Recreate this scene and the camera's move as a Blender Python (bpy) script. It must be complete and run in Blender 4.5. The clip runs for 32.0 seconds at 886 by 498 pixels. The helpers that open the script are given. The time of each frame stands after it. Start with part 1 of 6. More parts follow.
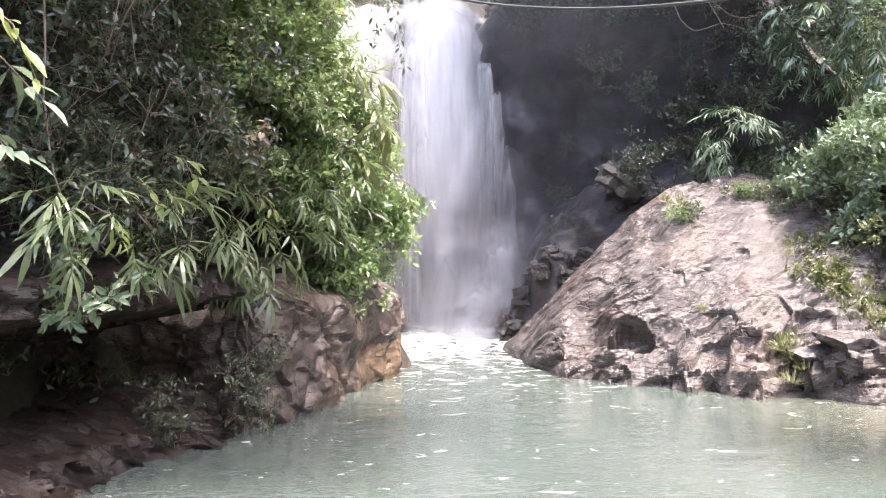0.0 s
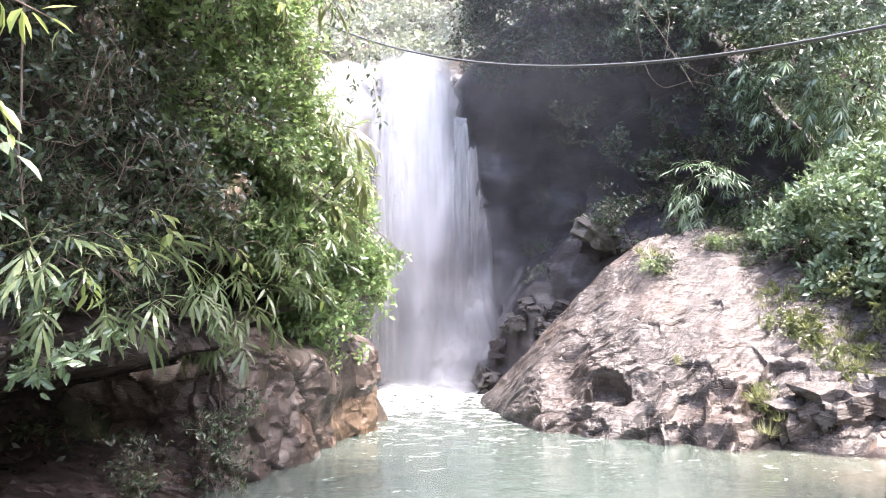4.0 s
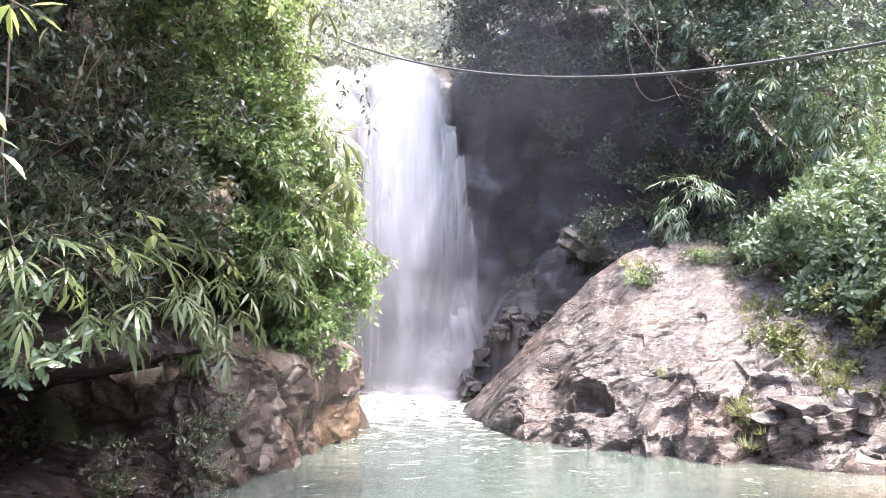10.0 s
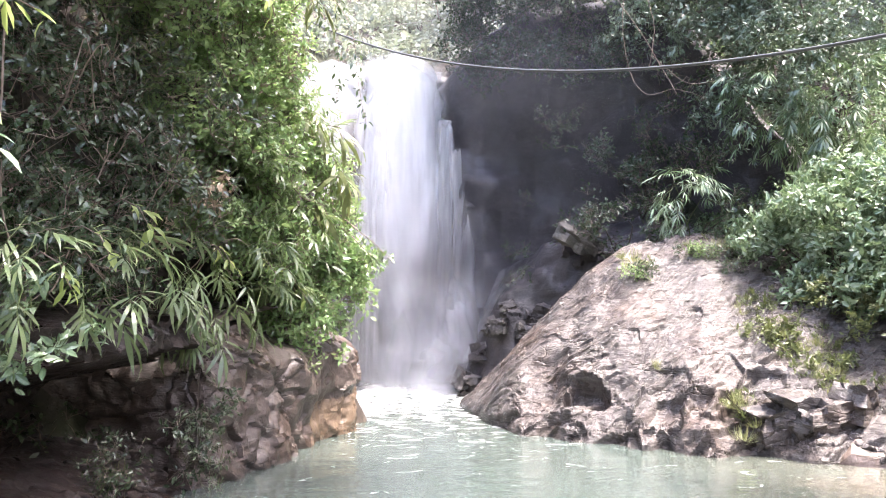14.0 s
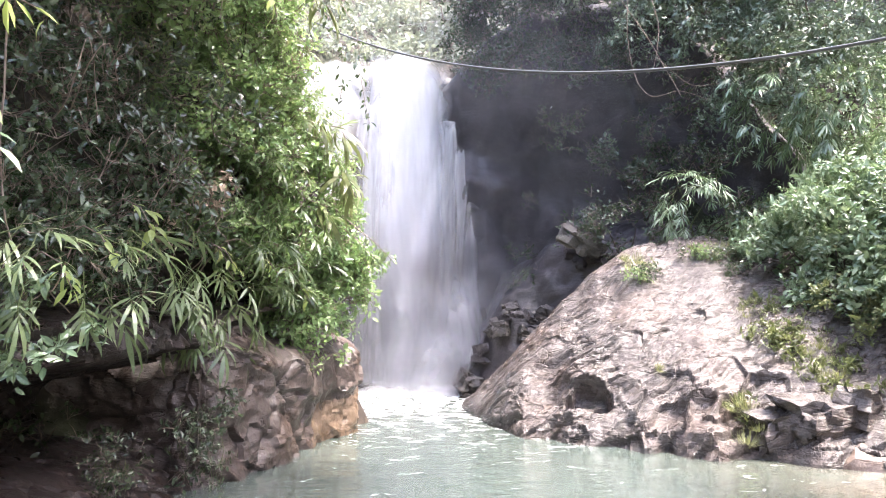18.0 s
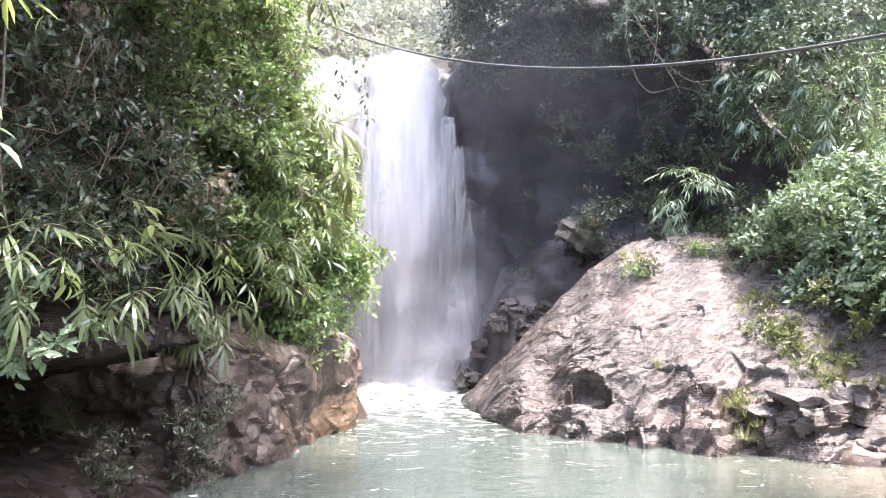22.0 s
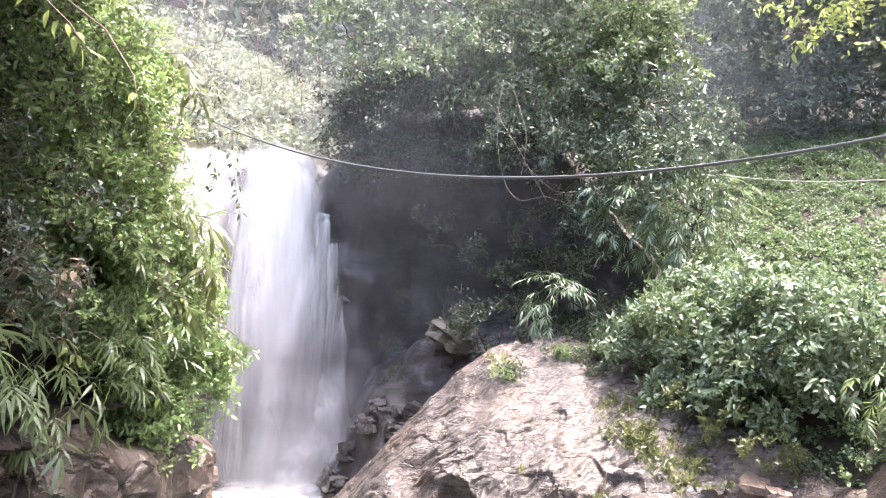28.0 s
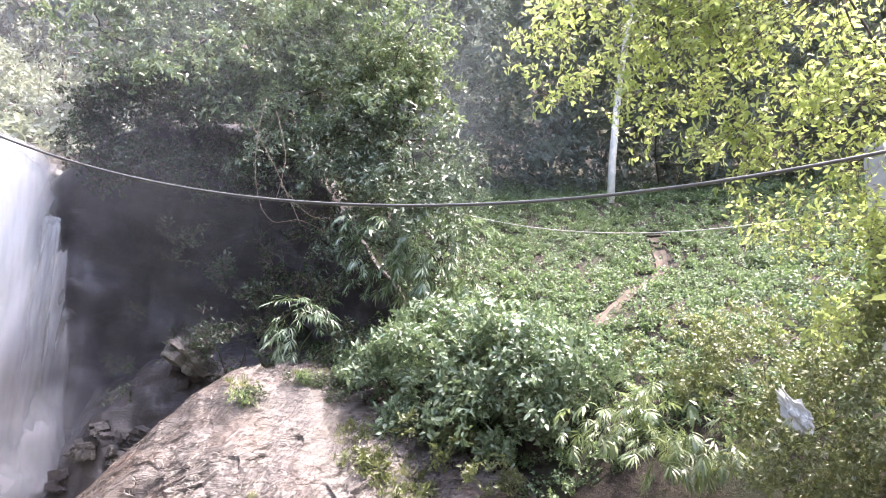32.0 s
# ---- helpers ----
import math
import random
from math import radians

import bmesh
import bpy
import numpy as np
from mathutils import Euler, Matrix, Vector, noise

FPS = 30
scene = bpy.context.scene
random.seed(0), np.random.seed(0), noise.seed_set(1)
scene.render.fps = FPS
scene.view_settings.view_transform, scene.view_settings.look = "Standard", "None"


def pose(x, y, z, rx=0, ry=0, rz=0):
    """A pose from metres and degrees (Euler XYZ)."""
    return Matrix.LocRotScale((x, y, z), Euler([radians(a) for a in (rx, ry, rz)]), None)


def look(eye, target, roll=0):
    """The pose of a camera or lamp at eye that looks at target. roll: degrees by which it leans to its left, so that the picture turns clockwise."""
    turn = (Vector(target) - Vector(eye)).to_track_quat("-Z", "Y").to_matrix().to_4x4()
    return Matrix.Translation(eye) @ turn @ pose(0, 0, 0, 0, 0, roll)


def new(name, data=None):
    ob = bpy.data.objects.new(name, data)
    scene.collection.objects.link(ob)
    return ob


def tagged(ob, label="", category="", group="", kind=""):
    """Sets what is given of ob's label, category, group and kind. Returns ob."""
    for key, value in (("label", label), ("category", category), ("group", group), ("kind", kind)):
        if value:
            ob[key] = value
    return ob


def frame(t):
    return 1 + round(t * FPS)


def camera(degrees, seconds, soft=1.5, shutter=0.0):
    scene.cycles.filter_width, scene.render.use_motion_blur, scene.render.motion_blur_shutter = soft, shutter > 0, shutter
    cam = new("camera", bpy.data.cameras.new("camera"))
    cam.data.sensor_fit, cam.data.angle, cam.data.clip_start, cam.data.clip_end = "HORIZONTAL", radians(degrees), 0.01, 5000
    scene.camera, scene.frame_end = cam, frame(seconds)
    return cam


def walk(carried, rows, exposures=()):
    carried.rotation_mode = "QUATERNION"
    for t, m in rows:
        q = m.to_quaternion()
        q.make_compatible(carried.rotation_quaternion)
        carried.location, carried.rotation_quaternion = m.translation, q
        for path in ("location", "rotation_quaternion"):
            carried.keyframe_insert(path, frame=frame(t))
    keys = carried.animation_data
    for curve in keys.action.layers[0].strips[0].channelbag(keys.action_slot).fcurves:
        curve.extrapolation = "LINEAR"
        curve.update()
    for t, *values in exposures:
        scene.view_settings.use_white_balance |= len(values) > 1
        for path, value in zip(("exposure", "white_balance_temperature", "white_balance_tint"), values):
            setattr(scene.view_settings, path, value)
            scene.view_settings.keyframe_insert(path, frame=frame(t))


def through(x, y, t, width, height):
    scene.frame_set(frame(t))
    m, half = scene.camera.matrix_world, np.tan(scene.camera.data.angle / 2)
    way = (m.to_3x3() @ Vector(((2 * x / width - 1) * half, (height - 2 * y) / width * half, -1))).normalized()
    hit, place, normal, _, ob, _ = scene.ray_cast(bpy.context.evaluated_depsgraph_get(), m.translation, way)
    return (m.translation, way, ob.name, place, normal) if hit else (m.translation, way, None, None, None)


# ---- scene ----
# ---- camera: a hand-held turn on the spot ----
cam = camera(59.04, 32.0, soft=1.0)
# seconds, place, tilt up, turn to the right, lean
ROWS = [
    (0.0, -0.000, 0.000, 1.600, 0.15, -0.00, 0.92),
    (0.5, 0.021, -0.008, 1.606, 2.04, 0.56, 1.12),
    (1.0, 0.030, -0.003, 1.625, 3.39, 0.46, 1.51),
    (1.5, 0.010, -0.009, 1.614, 4.04, 1.01, 1.47),
    (2.0, 0.004, -0.027, 1.603, 3.98, 0.92, 1.89),
    (2.5, 0.019, -0.025, 1.615, 3.87, 1.01, 1.41),
    (3.0, 0.029, -0.024, 1.619, 3.90, 1.31, 1.49),
    (3.5, 0.013, -0.021, 1.611, 3.91, 1.49, 1.35),
    (5.5, 0.019, -0.019, 1.613, 3.81, 2.29, 0.54),
    (6.0, 0.014, -0.010, 1.614, 3.72, 2.32, 0.53),
    (6.5, 0.016, -0.014, 1.609, 3.82, 2.22, 0.60),
    (7.0, 0.018, -0.015, 1.610, 3.86, 2.53, 0.56),
    (7.5, 0.011, -0.009, 1.607, 4.01, 2.42, 0.64),
    (8.0, 0.008, -0.007, 1.614, 4.08, 2.55, 0.52),
    (8.5, 0.010, -0.012, 1.605, 4.18, 2.71, 0.28),
    (9.0, 0.014, -0.010, 1.609, 4.16, 2.72, 0.33),
    (9.5, 0.018, -0.010, 1.610, 4.25, 2.67, 0.15),
    (10.0, 0.013, -0.013, 1.609, 4.48, 2.75, -0.02),
    (10.5, 0.008, -0.013, 1.611, 4.42, 2.73, 0.13),
    (11.0, 0.010, -0.010, 1.608, 3.91, 2.85, 0.12),
    (11.5, 0.012, -0.013, 1.609, 4.05, 2.81, 0.04),
    (12.0, 0.018, -0.015, 1.608, 3.96, 2.96, -0.07),
    (12.5, 0.013, -0.010, 1.608, 4.17, 2.95, -0.01),
    (13.0, 0.017, -0.012, 1.608, 4.04, 2.88, 0.13),
    (13.5, 0.003, -0.003, 1.608, 3.89, 3.07, 0.03),
    (14.0, 0.006, -0.014, 1.605, 4.07, 3.05, 0.08),
    (14.5, 0.002, -0.009, 1.608, 4.03, 3.14, 0.07),
    (16.5, 0.015, -0.001, 1.611, 4.06, 2.65, -0.00),
    (17.0, 0.021, 0.003, 1.599, 4.31, 2.55, -0.06),
    (17.5, 0.021, 0.004, 1.596, 4.20, 2.70, -0.15),
    (18.0, 0.020, 0.005, 1.609, 4.15, 2.78, -0.22),
    (18.5, 0.007, 0.013, 1.624, 4.04, 2.89, -0.11),
    (19.0, 0.018, 0.003, 1.608, 4.08, 2.53, -0.27),
    (19.5, 0.014, -0.002, 1.605, 4.12, 2.61, -0.20),
    (20.0, 0.006, 0.003, 1.626, 4.00, 2.72, -0.21),
    (20.5, 0.006, -0.002, 1.604, 4.31, 2.75, -0.41),
    (21.0, 0.021, -0.004, 1.593, 4.58, 2.68, -0.22),
    (21.5, 0.010, -0.001, 1.602, 4.14, 2.74, -0.25),
    (22.0, 0.015, -0.003, 1.606, 3.86, 2.88, -0.23),
    (22.5, 0.009, 0.005, 1.601, 3.89, 2.74, -0.22),
    (23.0, 0.006, 0.000, 1.603, 3.86, 2.76, -0.13),
    (23.5, 0.008, 0.003, 1.625, 4.04, 2.71, -0.17),
    (24.0, -0.009, 0.008, 1.607, 4.05, 2.45, -0.08),
    (24.5, -0.003, 0.005, 1.614, 4.35, 2.37, -0.13),
    (25.0, 0.030, -0.009, 1.623, 5.46, 2.25, -0.06),
    (25.5, 0.063, -0.005, 1.647, 6.59, 3.09, -0.17),
    (27.5, 0.083, -0.002, 1.691, 10.16, 9.82, -0.55),
    (28.0, 0.114, -0.025, 1.686, 10.83, 11.79, -0.84),
    (28.5, 0.126, -0.030, 1.682, 11.37, 14.07, -1.30),
    (29.0, 0.132, -0.035, 1.685, 12.01, 16.67, -1.66),
    (29.5, 0.135, -0.045, 1.680, 12.12, 18.80, -1.71),
    (30.0, 0.149, -0.089, 1.696, 12.67, 21.44, -1.27),
    (30.5, 0.133, -0.083, 1.691, 12.97, 24.18, -1.48),
    (31.0, 0.130, -0.090, 1.686, 13.34, 26.16, -1.43),
    (31.5, 0.126, -0.090, 1.691, 13.35, 28.00, -1.49),
    (32.0, 0.141, -0.078, 1.694, 12.98, 29.99, -1.44),
]


def stance(x, y, z, tilt, turn, lean):
    return pose(x, y, z, 90 + tilt, 0, -turn) @ pose(0, 0, 0, 0, 0, -lean)


EXPOSURES = [(0.0, 3.0, 6650, 20), (1.0, 3.24, 6500, 18), (24.0, 3.25, 6500, 18), (25.0, 3.31, 6550, 18), (28.0, 3.25, 6700, 19), (32.0, 3.14, 6650, 20)]
walk(cam, [(r[0], stance(*r[1:])) for r in ROWS], EXPOSURES)

# ---- daylight: bright hazy sky, sun high behind the falls ----
SUN_BEARING, SUN_HEIGHT = radians(106), radians(69)
world = bpy.data.worlds.new("sky")
scene.world = world
world.use_nodes = True
wn = world.node_tree
sky = wn.nodes.new("ShaderNodeTexSky")
sky.sky_type = "NISHITA"
sky.sun_disc = False
sky.sun_elevation, sky.sun_rotation = SUN_HEIGHT, SUN_BEARING
sky.air_density, sky.dust_density = 1.0, 4.0
wn.nodes["Background"].inputs["Strength"].default_value = 0.15
wn.links.new(sky.outputs["Color"], wn.nodes["Background"].inputs["Color"])
sun = new("sun", bpy.data.lights.new("sun", "SUN"))
sun.data.energy, sun.data.angle, sun.data.color = 1.95, radians(10), (1.0, 0.95, 0.86)
sun_way = Vector((math.sin(SUN_BEARING) * math.cos(SUN_HEIGHT), math.cos(SUN_BEARING) * math.cos(SUN_HEIGHT), math.sin(SUN_HEIGHT)))
sun.matrix_world = look(sun_way * 50, (0, 0, 0))


# ---- small tools ----
def at(bearing, distance, height=0.0):
    """A place by compass bearing from the standpoint, distance and height over the water."""
    b = radians(bearing)
    return Vector((distance * math.sin(b), distance * math.cos(b), height))


def lerp(x, table):
    return float(np.interp(x, [p[0] for p in table], [p[1] for p in table]))


def smooth(a, b, x):
    k = min(1.0, max(0.0, (x - a) / (b - a)))
    return k * k * (3 - 2 * k)


def fbm(v, scale, octaves=4):
    return noise.fractal(Vector(v) * scale, 1.0, 2.0, octaves)


def mesh_of(name, verts, faces, material, shade_smooth=True):
    me = bpy.data.meshes.new(name)
    me.from_pydata([tuple(v) for v in verts], [], [tuple(f) for f in faces])
    me.materials.append(material)
    if shade_smooth:
        me.polygons.foreach_set("use_smooth", [True] * len(me.polygons))
    me.update()
    return me


def child(name, me, parent, label="", kind="", m=None):
    ob = new(name, me)
    ob.parent = parent
    if m is not None:
        ob.matrix_basis = m
    return tagged(ob, label=label, kind=kind)


def thing(name, place, label, category, group="", kind=""):
    ob = new(name)
    ob.empty_display_size = 0.1
    ob.location = place
    return tagged(ob, label=label, category=category, group=group, kind=kind)


def grid(nu, nv, fn, name, material, uv=True, closed=False):
    """A sheet of nu by nv points from fn(u, v), with its u, v as a UV map."""
    verts = [fn(i / (nu - 1), j / (nv - 1)) for j in range(nv) for i in range(nu)]
    faces = [(j * nu + i, j * nu + i + 1, (j + 1) * nu + i + 1, (j + 1) * nu + i) for j in range(nv - 1) for i in range(nu - 1)]
    me = mesh_of(name, verts, faces, material)
    if uv:
        layer = me.uv_layers.new(name="UVMap")
        idx = np.empty(len(me.loops), dtype=np.int32)
        me.loops.foreach_get("vertex_index", idx)
        uvs = np.stack([(idx % nu) / (nu - 1), (idx // nu) / (nv - 1)], 1).astype(np.float32)
        layer.data.foreach_set("uv", uvs.ravel())
    return me


def tube(points, radii, sides=6):
    """Vertices and faces of a tapered round stem along points."""
    pts = [Vector(p) for p in points]
    verts, faces = [], []
    for i, p in enumerate(pts):
        way = (pts[min(i + 1, len(pts) - 1)] - pts[max(i - 1, 0)]).normalized()
        side = way.cross(Vector((0.31, 0.2, 0.93))).normalized()
        other = way.cross(side)
        for k in range(sides):
            a = 2 * math.pi * k / sides
            verts.append(p + radii[i] * (math.cos(a) * side + math.sin(a) * other))
    for i in range(len(pts) - 1):
        for k in range(sides):
            n = (k + 1) % sides
            faces.append((i * sides + k, i * sides + n, (i + 1) * sides + n, (i + 1) * sides + k))
    faces.append(tuple(range(sides))[::-1])
    faces.append(tuple((len(pts) - 1) * sides + k for k in range(sides)))
    return verts, faces


def bent(a, b, rng, wobble=0.08, steps=7, sag=0.0):
    """Points of a crooked stem from a to b."""
    a, b = Vector(a), Vector(b)
    n = (b - a).length
    out = []
    for i in range(steps):
        k = i / (steps - 1)
        j = Vector((rng.uniform(-1, 1), rng.uniform(-1, 1), rng.uniform(-1, 1))) * wobble * n * (0 if i in (0, steps - 1) else 1)
        out.append(a.lerp(b, k) + j - Vector((0, 0, sag * 4 * k * (1 - k))))
    return out


def stem(name, points, r0, r1, material, parent, label="", sides=6):
    n = len(points)
    v, f = tube(points, [r0 + (r1 - r0) * i / (n - 1) for i in range(n)], sides)
    base = parent.matrix_basis.translation if parent else Vector()
    return child(name, mesh_of(name, [p - base for p in v], f, material), parent, label)


# ---- materials ----
class Mat:
    """A node material with short calls for its nodes."""

    def __init__(self, name):
        self.m = bpy.data.materials.new(name)
        self.m.use_nodes = True
        self.t = self.m.node_tree
        self.t.nodes.clear()
        self.out = self.n("ShaderNodeOutputMaterial")

    def n(self, kind, values=()):
        node = self.t.nodes.new(kind)
        for k, v in dict(values).items():
            self.put(v, node.inputs[k])
        return node

    def put(self, v, socket):
        if isinstance(v, bpy.types.NodeSocket):
            self.t.links.new(v, socket)
        elif isinstance(v, bpy.types.Node):
            self.t.links.new(v.outputs[0], socket)
        else:
            socket.default_value = v

    def coords(self, sx=1, sy=1, sz=1, turn=(0, 0, 0)):
        c = self.n("ShaderNodeTexCoord")
        return self.n("ShaderNodeMapping", {"Vector": c.outputs["Object"], "Scale": (sx, sy, sz), "Rotation": [radians(a) for a in turn]}).outputs[0]

    def noise(self, vec, scale, detail=4, rough=0.55, distort=0.0):
        return self.n("ShaderNodeTexNoise", {"Vector": vec, "Scale": scale, "Detail": detail, "Roughness": rough, "Distortion": distort}).outputs["Fac"]

    def cells(self, vec, scale, feature="F1"):
        node = self.n("ShaderNodeTexVoronoi", {"Vector": vec, "Scale": scale})
        node.feature = feature
        return node.outputs["Distance"]

    def ramp(self, fac, *stops):
        r = self.n("ShaderNodeValToRGB", {"Fac": fac})
        e = r.color_ramp.elements
        while len(e) < len(stops):
            e.new(0.5)
        for k, (p, c) in zip(e, stops):
            k.position, k.color = p, (*(c if isinstance(c, tuple) else (c, c, c)), 1)
        return r.outputs[0]

    def math(self, op, a, b=0.0, clamp=False):
        node = self.n("ShaderNodeMath")
        node.operation, node.use_clamp = op, clamp
        self.put(a, node.inputs[0])
        self.put(b, node.inputs[1])
        return node.outputs[0]

    def mix(self, fac, a, b, blend="MIX"):
        node = self.n("ShaderNodeMix")
        node.data_type, node.blend_type = "RGBA", blend
        self.put(fac, node.inputs[0])
        self.put(a if not isinstance(a, tuple) else (*a, 1), node.inputs[6])
        self.put(b if not isinstance(b, tuple) else (*b, 1), node.inputs[7])
        return node.outputs[2]

    def bump(self, height, strength, distance, normal=None):
        b = self.n("ShaderNodeBump", {"Height": height, "Strength": strength, "Distance": distance})
        if normal is not None:
            self.put(normal, b.inputs["Normal"])
        return b.outputs[0]

    def skin(self, color, rough, normal=None, **more):
        b = self.n("ShaderNodeBsdfPrincipled")
        self.put(color if not isinstance(color, tuple) else (*color, 1), b.inputs["Base Color"])
        self.put(rough, b.inputs["Roughness"])
        if normal is not None:
            self.put(normal, b.inputs["Normal"])
        for k, v in more.items():
            self.put(v, b.inputs[k.replace("_", " ")])
        return b.outputs[0]

    def done(self, shader):
        self.t.links.new(shader, self.out.inputs["Surface"])
        return self.m


def rock_material(name, dark, mid, light, stain, rough=(0.25, 0.6), strata=(0, 0, 0), scale=1.0, crack=0.35, relief=0.09, lined=False, plates_of=0.45):
    m = Mat(name)
    c = m.coords()
    tilted = m.coords(1.2, 1.2, 3.2, strata)
    big = m.noise(c, 0.9 * scale, 5, 0.6)
    fine = m.noise(c, 14 * scale, 6, 0.65)
    layer = m.noise(tilted, 1.6 * scale, 6, 0.62, 0.6)
    col = m.ramp(m.math("ADD", m.math("MULTIPLY", layer, 0.6), m.math("MULTIPLY", fine, 0.4)), (0.32, dark), (0.5, mid), (0.66, light))
    col = m.mix(m.ramp(big, (0.48, 0.0), (0.66, 0.75)), col, stain)
    bend = m.n("ShaderNodeVectorMath", {0: m.coords(0.45, 0.7, 4.2, strata), 1: m.n("ShaderNodeTexNoise", {"Vector": c, "Scale": 2.0 * scale, "Detail": 5.0}).outputs["Color"]})
    veins = m.cells(bend.outputs[0], 1.5 * scale, "DISTANCE_TO_EDGE")
    plates = m.n("ShaderNodeTexVoronoi", {"Vector": bend.outputs[0], "Scale": 1.5 * scale})
    tone = m.n("ShaderNodeSeparateXYZ", {"Vector": plates.outputs["Color"]}).outputs[0]
    col = m.mix(m.math("MULTIPLY", tone, plates_of), col, tuple(k * 0.5 for k in mid))
    grit = m.noise(c, 46 * scale, 4, 0.7)
    col = m.mix(m.ramp(grit, (0.36, 0.5), (0.52, 0.0)), col, tuple(k * 0.8 for k in dark))
    col = m.mix(m.ramp(grit, (0.56, 0.0), (0.72, 0.35)), col, light)
    lines = m.ramp(veins, (0.0, 1.0), (0.03, 0.0))
    broken = m.math("MULTIPLY", lines, m.ramp(m.noise(c, 2.2 * scale, 3), (0.5, 0.0), (0.6, 1.0)))
    col = m.mix(m.math("MULTIPLY", broken, crack), col, tuple(k * 0.35 for k in dark))
    h = m.math("SUBTRACT", m.math("ADD", m.math("MULTIPLY", layer, 1.0), m.math("ADD", m.math("MULTIPLY", fine, 0.35), m.math("MULTIPLY", grit, 0.12))), m.math("MULTIPLY", broken, 0.5 * min(1, crack * 2)))
    if lined:
        # fine foliation: thin dark and light lines along the beds
        fol = m.noise(m.coords(1.0, 1.0, 6.0, strata), 2.2 * scale, 7, 0.72, 1.2)
        col = m.mix(m.ramp(fol, (0.36, 0.8), (0.46, 0.0)), col, tuple(k * 0.6 for k in dark))
        col = m.mix(m.ramp(fol, (0.55, 0.0), (0.68, 0.45)), col, tuple(min(1, k * 1.25) for k in light))
        h = m.math("ADD", h, m.math("MULTIPLY", fol, 0.6))
    nrm = m.bump(h, 1.0, relief / scale)
    r = m.ramp(m.noise(c, 3.5 * scale, 5), (0.35, rough[0]), (0.7, rough[1]))
    height = m.n("ShaderNodeSeparateXYZ", {"Vector": m.n("ShaderNodeNewGeometry").outputs["Position"]}).outputs[2]
    soaked = m.ramp(m.math("ADD", height, m.math("MULTIPLY", m.noise(c, 2.5, 3), 0.25)), (0.16, 1.0), (0.3, 0.0))
    col = m.mix(m.math("MULTIPLY", soaked, 0.5), col, tuple(k * 0.6 for k in dark))
    r = m.mix(soaked, r, (0.12, 0.12, 0.12))
    return m.done(m.skin(col, r, nrm))


def leaf_material(name, dark, mid, bright, through_color, through=0.35, rough=0.38):
    """Leaf: colour varies from leaf to leaf and from spray to spray; part of the light passes through."""
    m = Mat(name)
    one = m.n("ShaderNodeNewGeometry").outputs["Random Per Island"]
    spray = m.n("ShaderNodeObjectInfo").outputs["Random"]
    k = m.math("ADD", m.math("MULTIPLY", one, 0.6), m.math("MULTIPLY", spray, 0.4))
    col = m.ramp(k, (0.1, dark), (0.5, mid), (0.9, bright))
    vein = m.noise(m.coords(), 55, 3)
    col = m.mix(m.ramp(vein, (0.4, 0.0), (0.75, 0.35)), col, tuple(min(1, 1.6 * x) for x in mid))
    face = m.skin(col, m.ramp(vein, (0.3, rough - 0.08), (0.8, rough + 0.15)), Specular_IOR_Level=0.7 if rough < 0.6 else 0.15)
    lit = m.n("ShaderNodeBsdfTranslucent", {"Color": m.mix(0.55, col, through_color)}).outputs[0]
    return m.done(m.n("ShaderNodeMixShader", {0: through, 1: face, 2: lit}).outputs[0])


def bark_material(name, a, b, rough=0.85):
    m = Mat(name)
    c = m.coords(6, 6, 1.5)
    k = m.noise(c, 4, 5, 0.65)
    patch = m.noise(m.coords(), 2.5, 3)
    return m.done(m.skin(m.mix(m.ramp(patch, (0.45, 0.0), (0.6, 0.5)), m.ramp(k, (0.35, a), (0.65, b)), tuple(0.6 * x for x in a)), rough, m.bump(k, 0.7, 0.01)))


def soil_material(name):
    m = Mat(name)
    c = m.coords()
    big, fine = m.noise(c, 0.8, 4), m.noise(c, 11, 6, 0.7)
    col = m.ramp(fine, (0.3, (0.014, 0.010, 0.008)), (0.55, (0.035, 0.026, 0.02)), (0.75, (0.075, 0.057, 0.04)))
    col = m.mix(m.ramp(big, (0.45, 0.0), (0.62, 0.7)), col, (0.025, 0.036, 0.012))
    return m.done(m.skin(col, 0.9, m.bump(fine, 0.9, 0.05)))


SLAB = rock_material("wet_pink_grey_rock", (0.041, 0.035, 0.0328), (0.118, 0.104, 0.0984), (0.197, 0.178, 0.167), (0.126, 0.0904, 0.0741), (0.12, 0.45), (0, 38, 0), 1.0, 0.4, 0.05, True, 0.3)
GREY_ROCK = rock_material("mossy_grey_rock", (0.0525, 0.045, 0.039), (0.135, 0.124, 0.109), (0.21, 0.195, 0.173), (0.0975, 0.0975, 0.0638), (0.4, 0.8), (0, 30, 0), 1.5)
BANK = rock_material("brown_bank_rock", (0.0245, 0.0184, 0.0156), (0.0802, 0.0612, 0.053), (0.16, 0.129, 0.114), (0.0714, 0.0435, 0.0286), (0.22, 0.55), (10, -50, 0), 1.3, 0.35, 0.04, False, 0.3)
TAWNY = rock_material("tawny_rock", (0.05, 0.034, 0.022), (0.135, 0.09, 0.056), (0.21, 0.15, 0.098), (0.1, 0.066, 0.044), (0.35, 0.7), (0, -20, 0), 1.4, 0.2, 0.05, False, 0.25)
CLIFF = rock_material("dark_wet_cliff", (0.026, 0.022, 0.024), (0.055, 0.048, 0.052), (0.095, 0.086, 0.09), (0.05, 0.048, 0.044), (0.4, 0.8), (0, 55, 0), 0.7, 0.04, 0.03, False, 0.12)
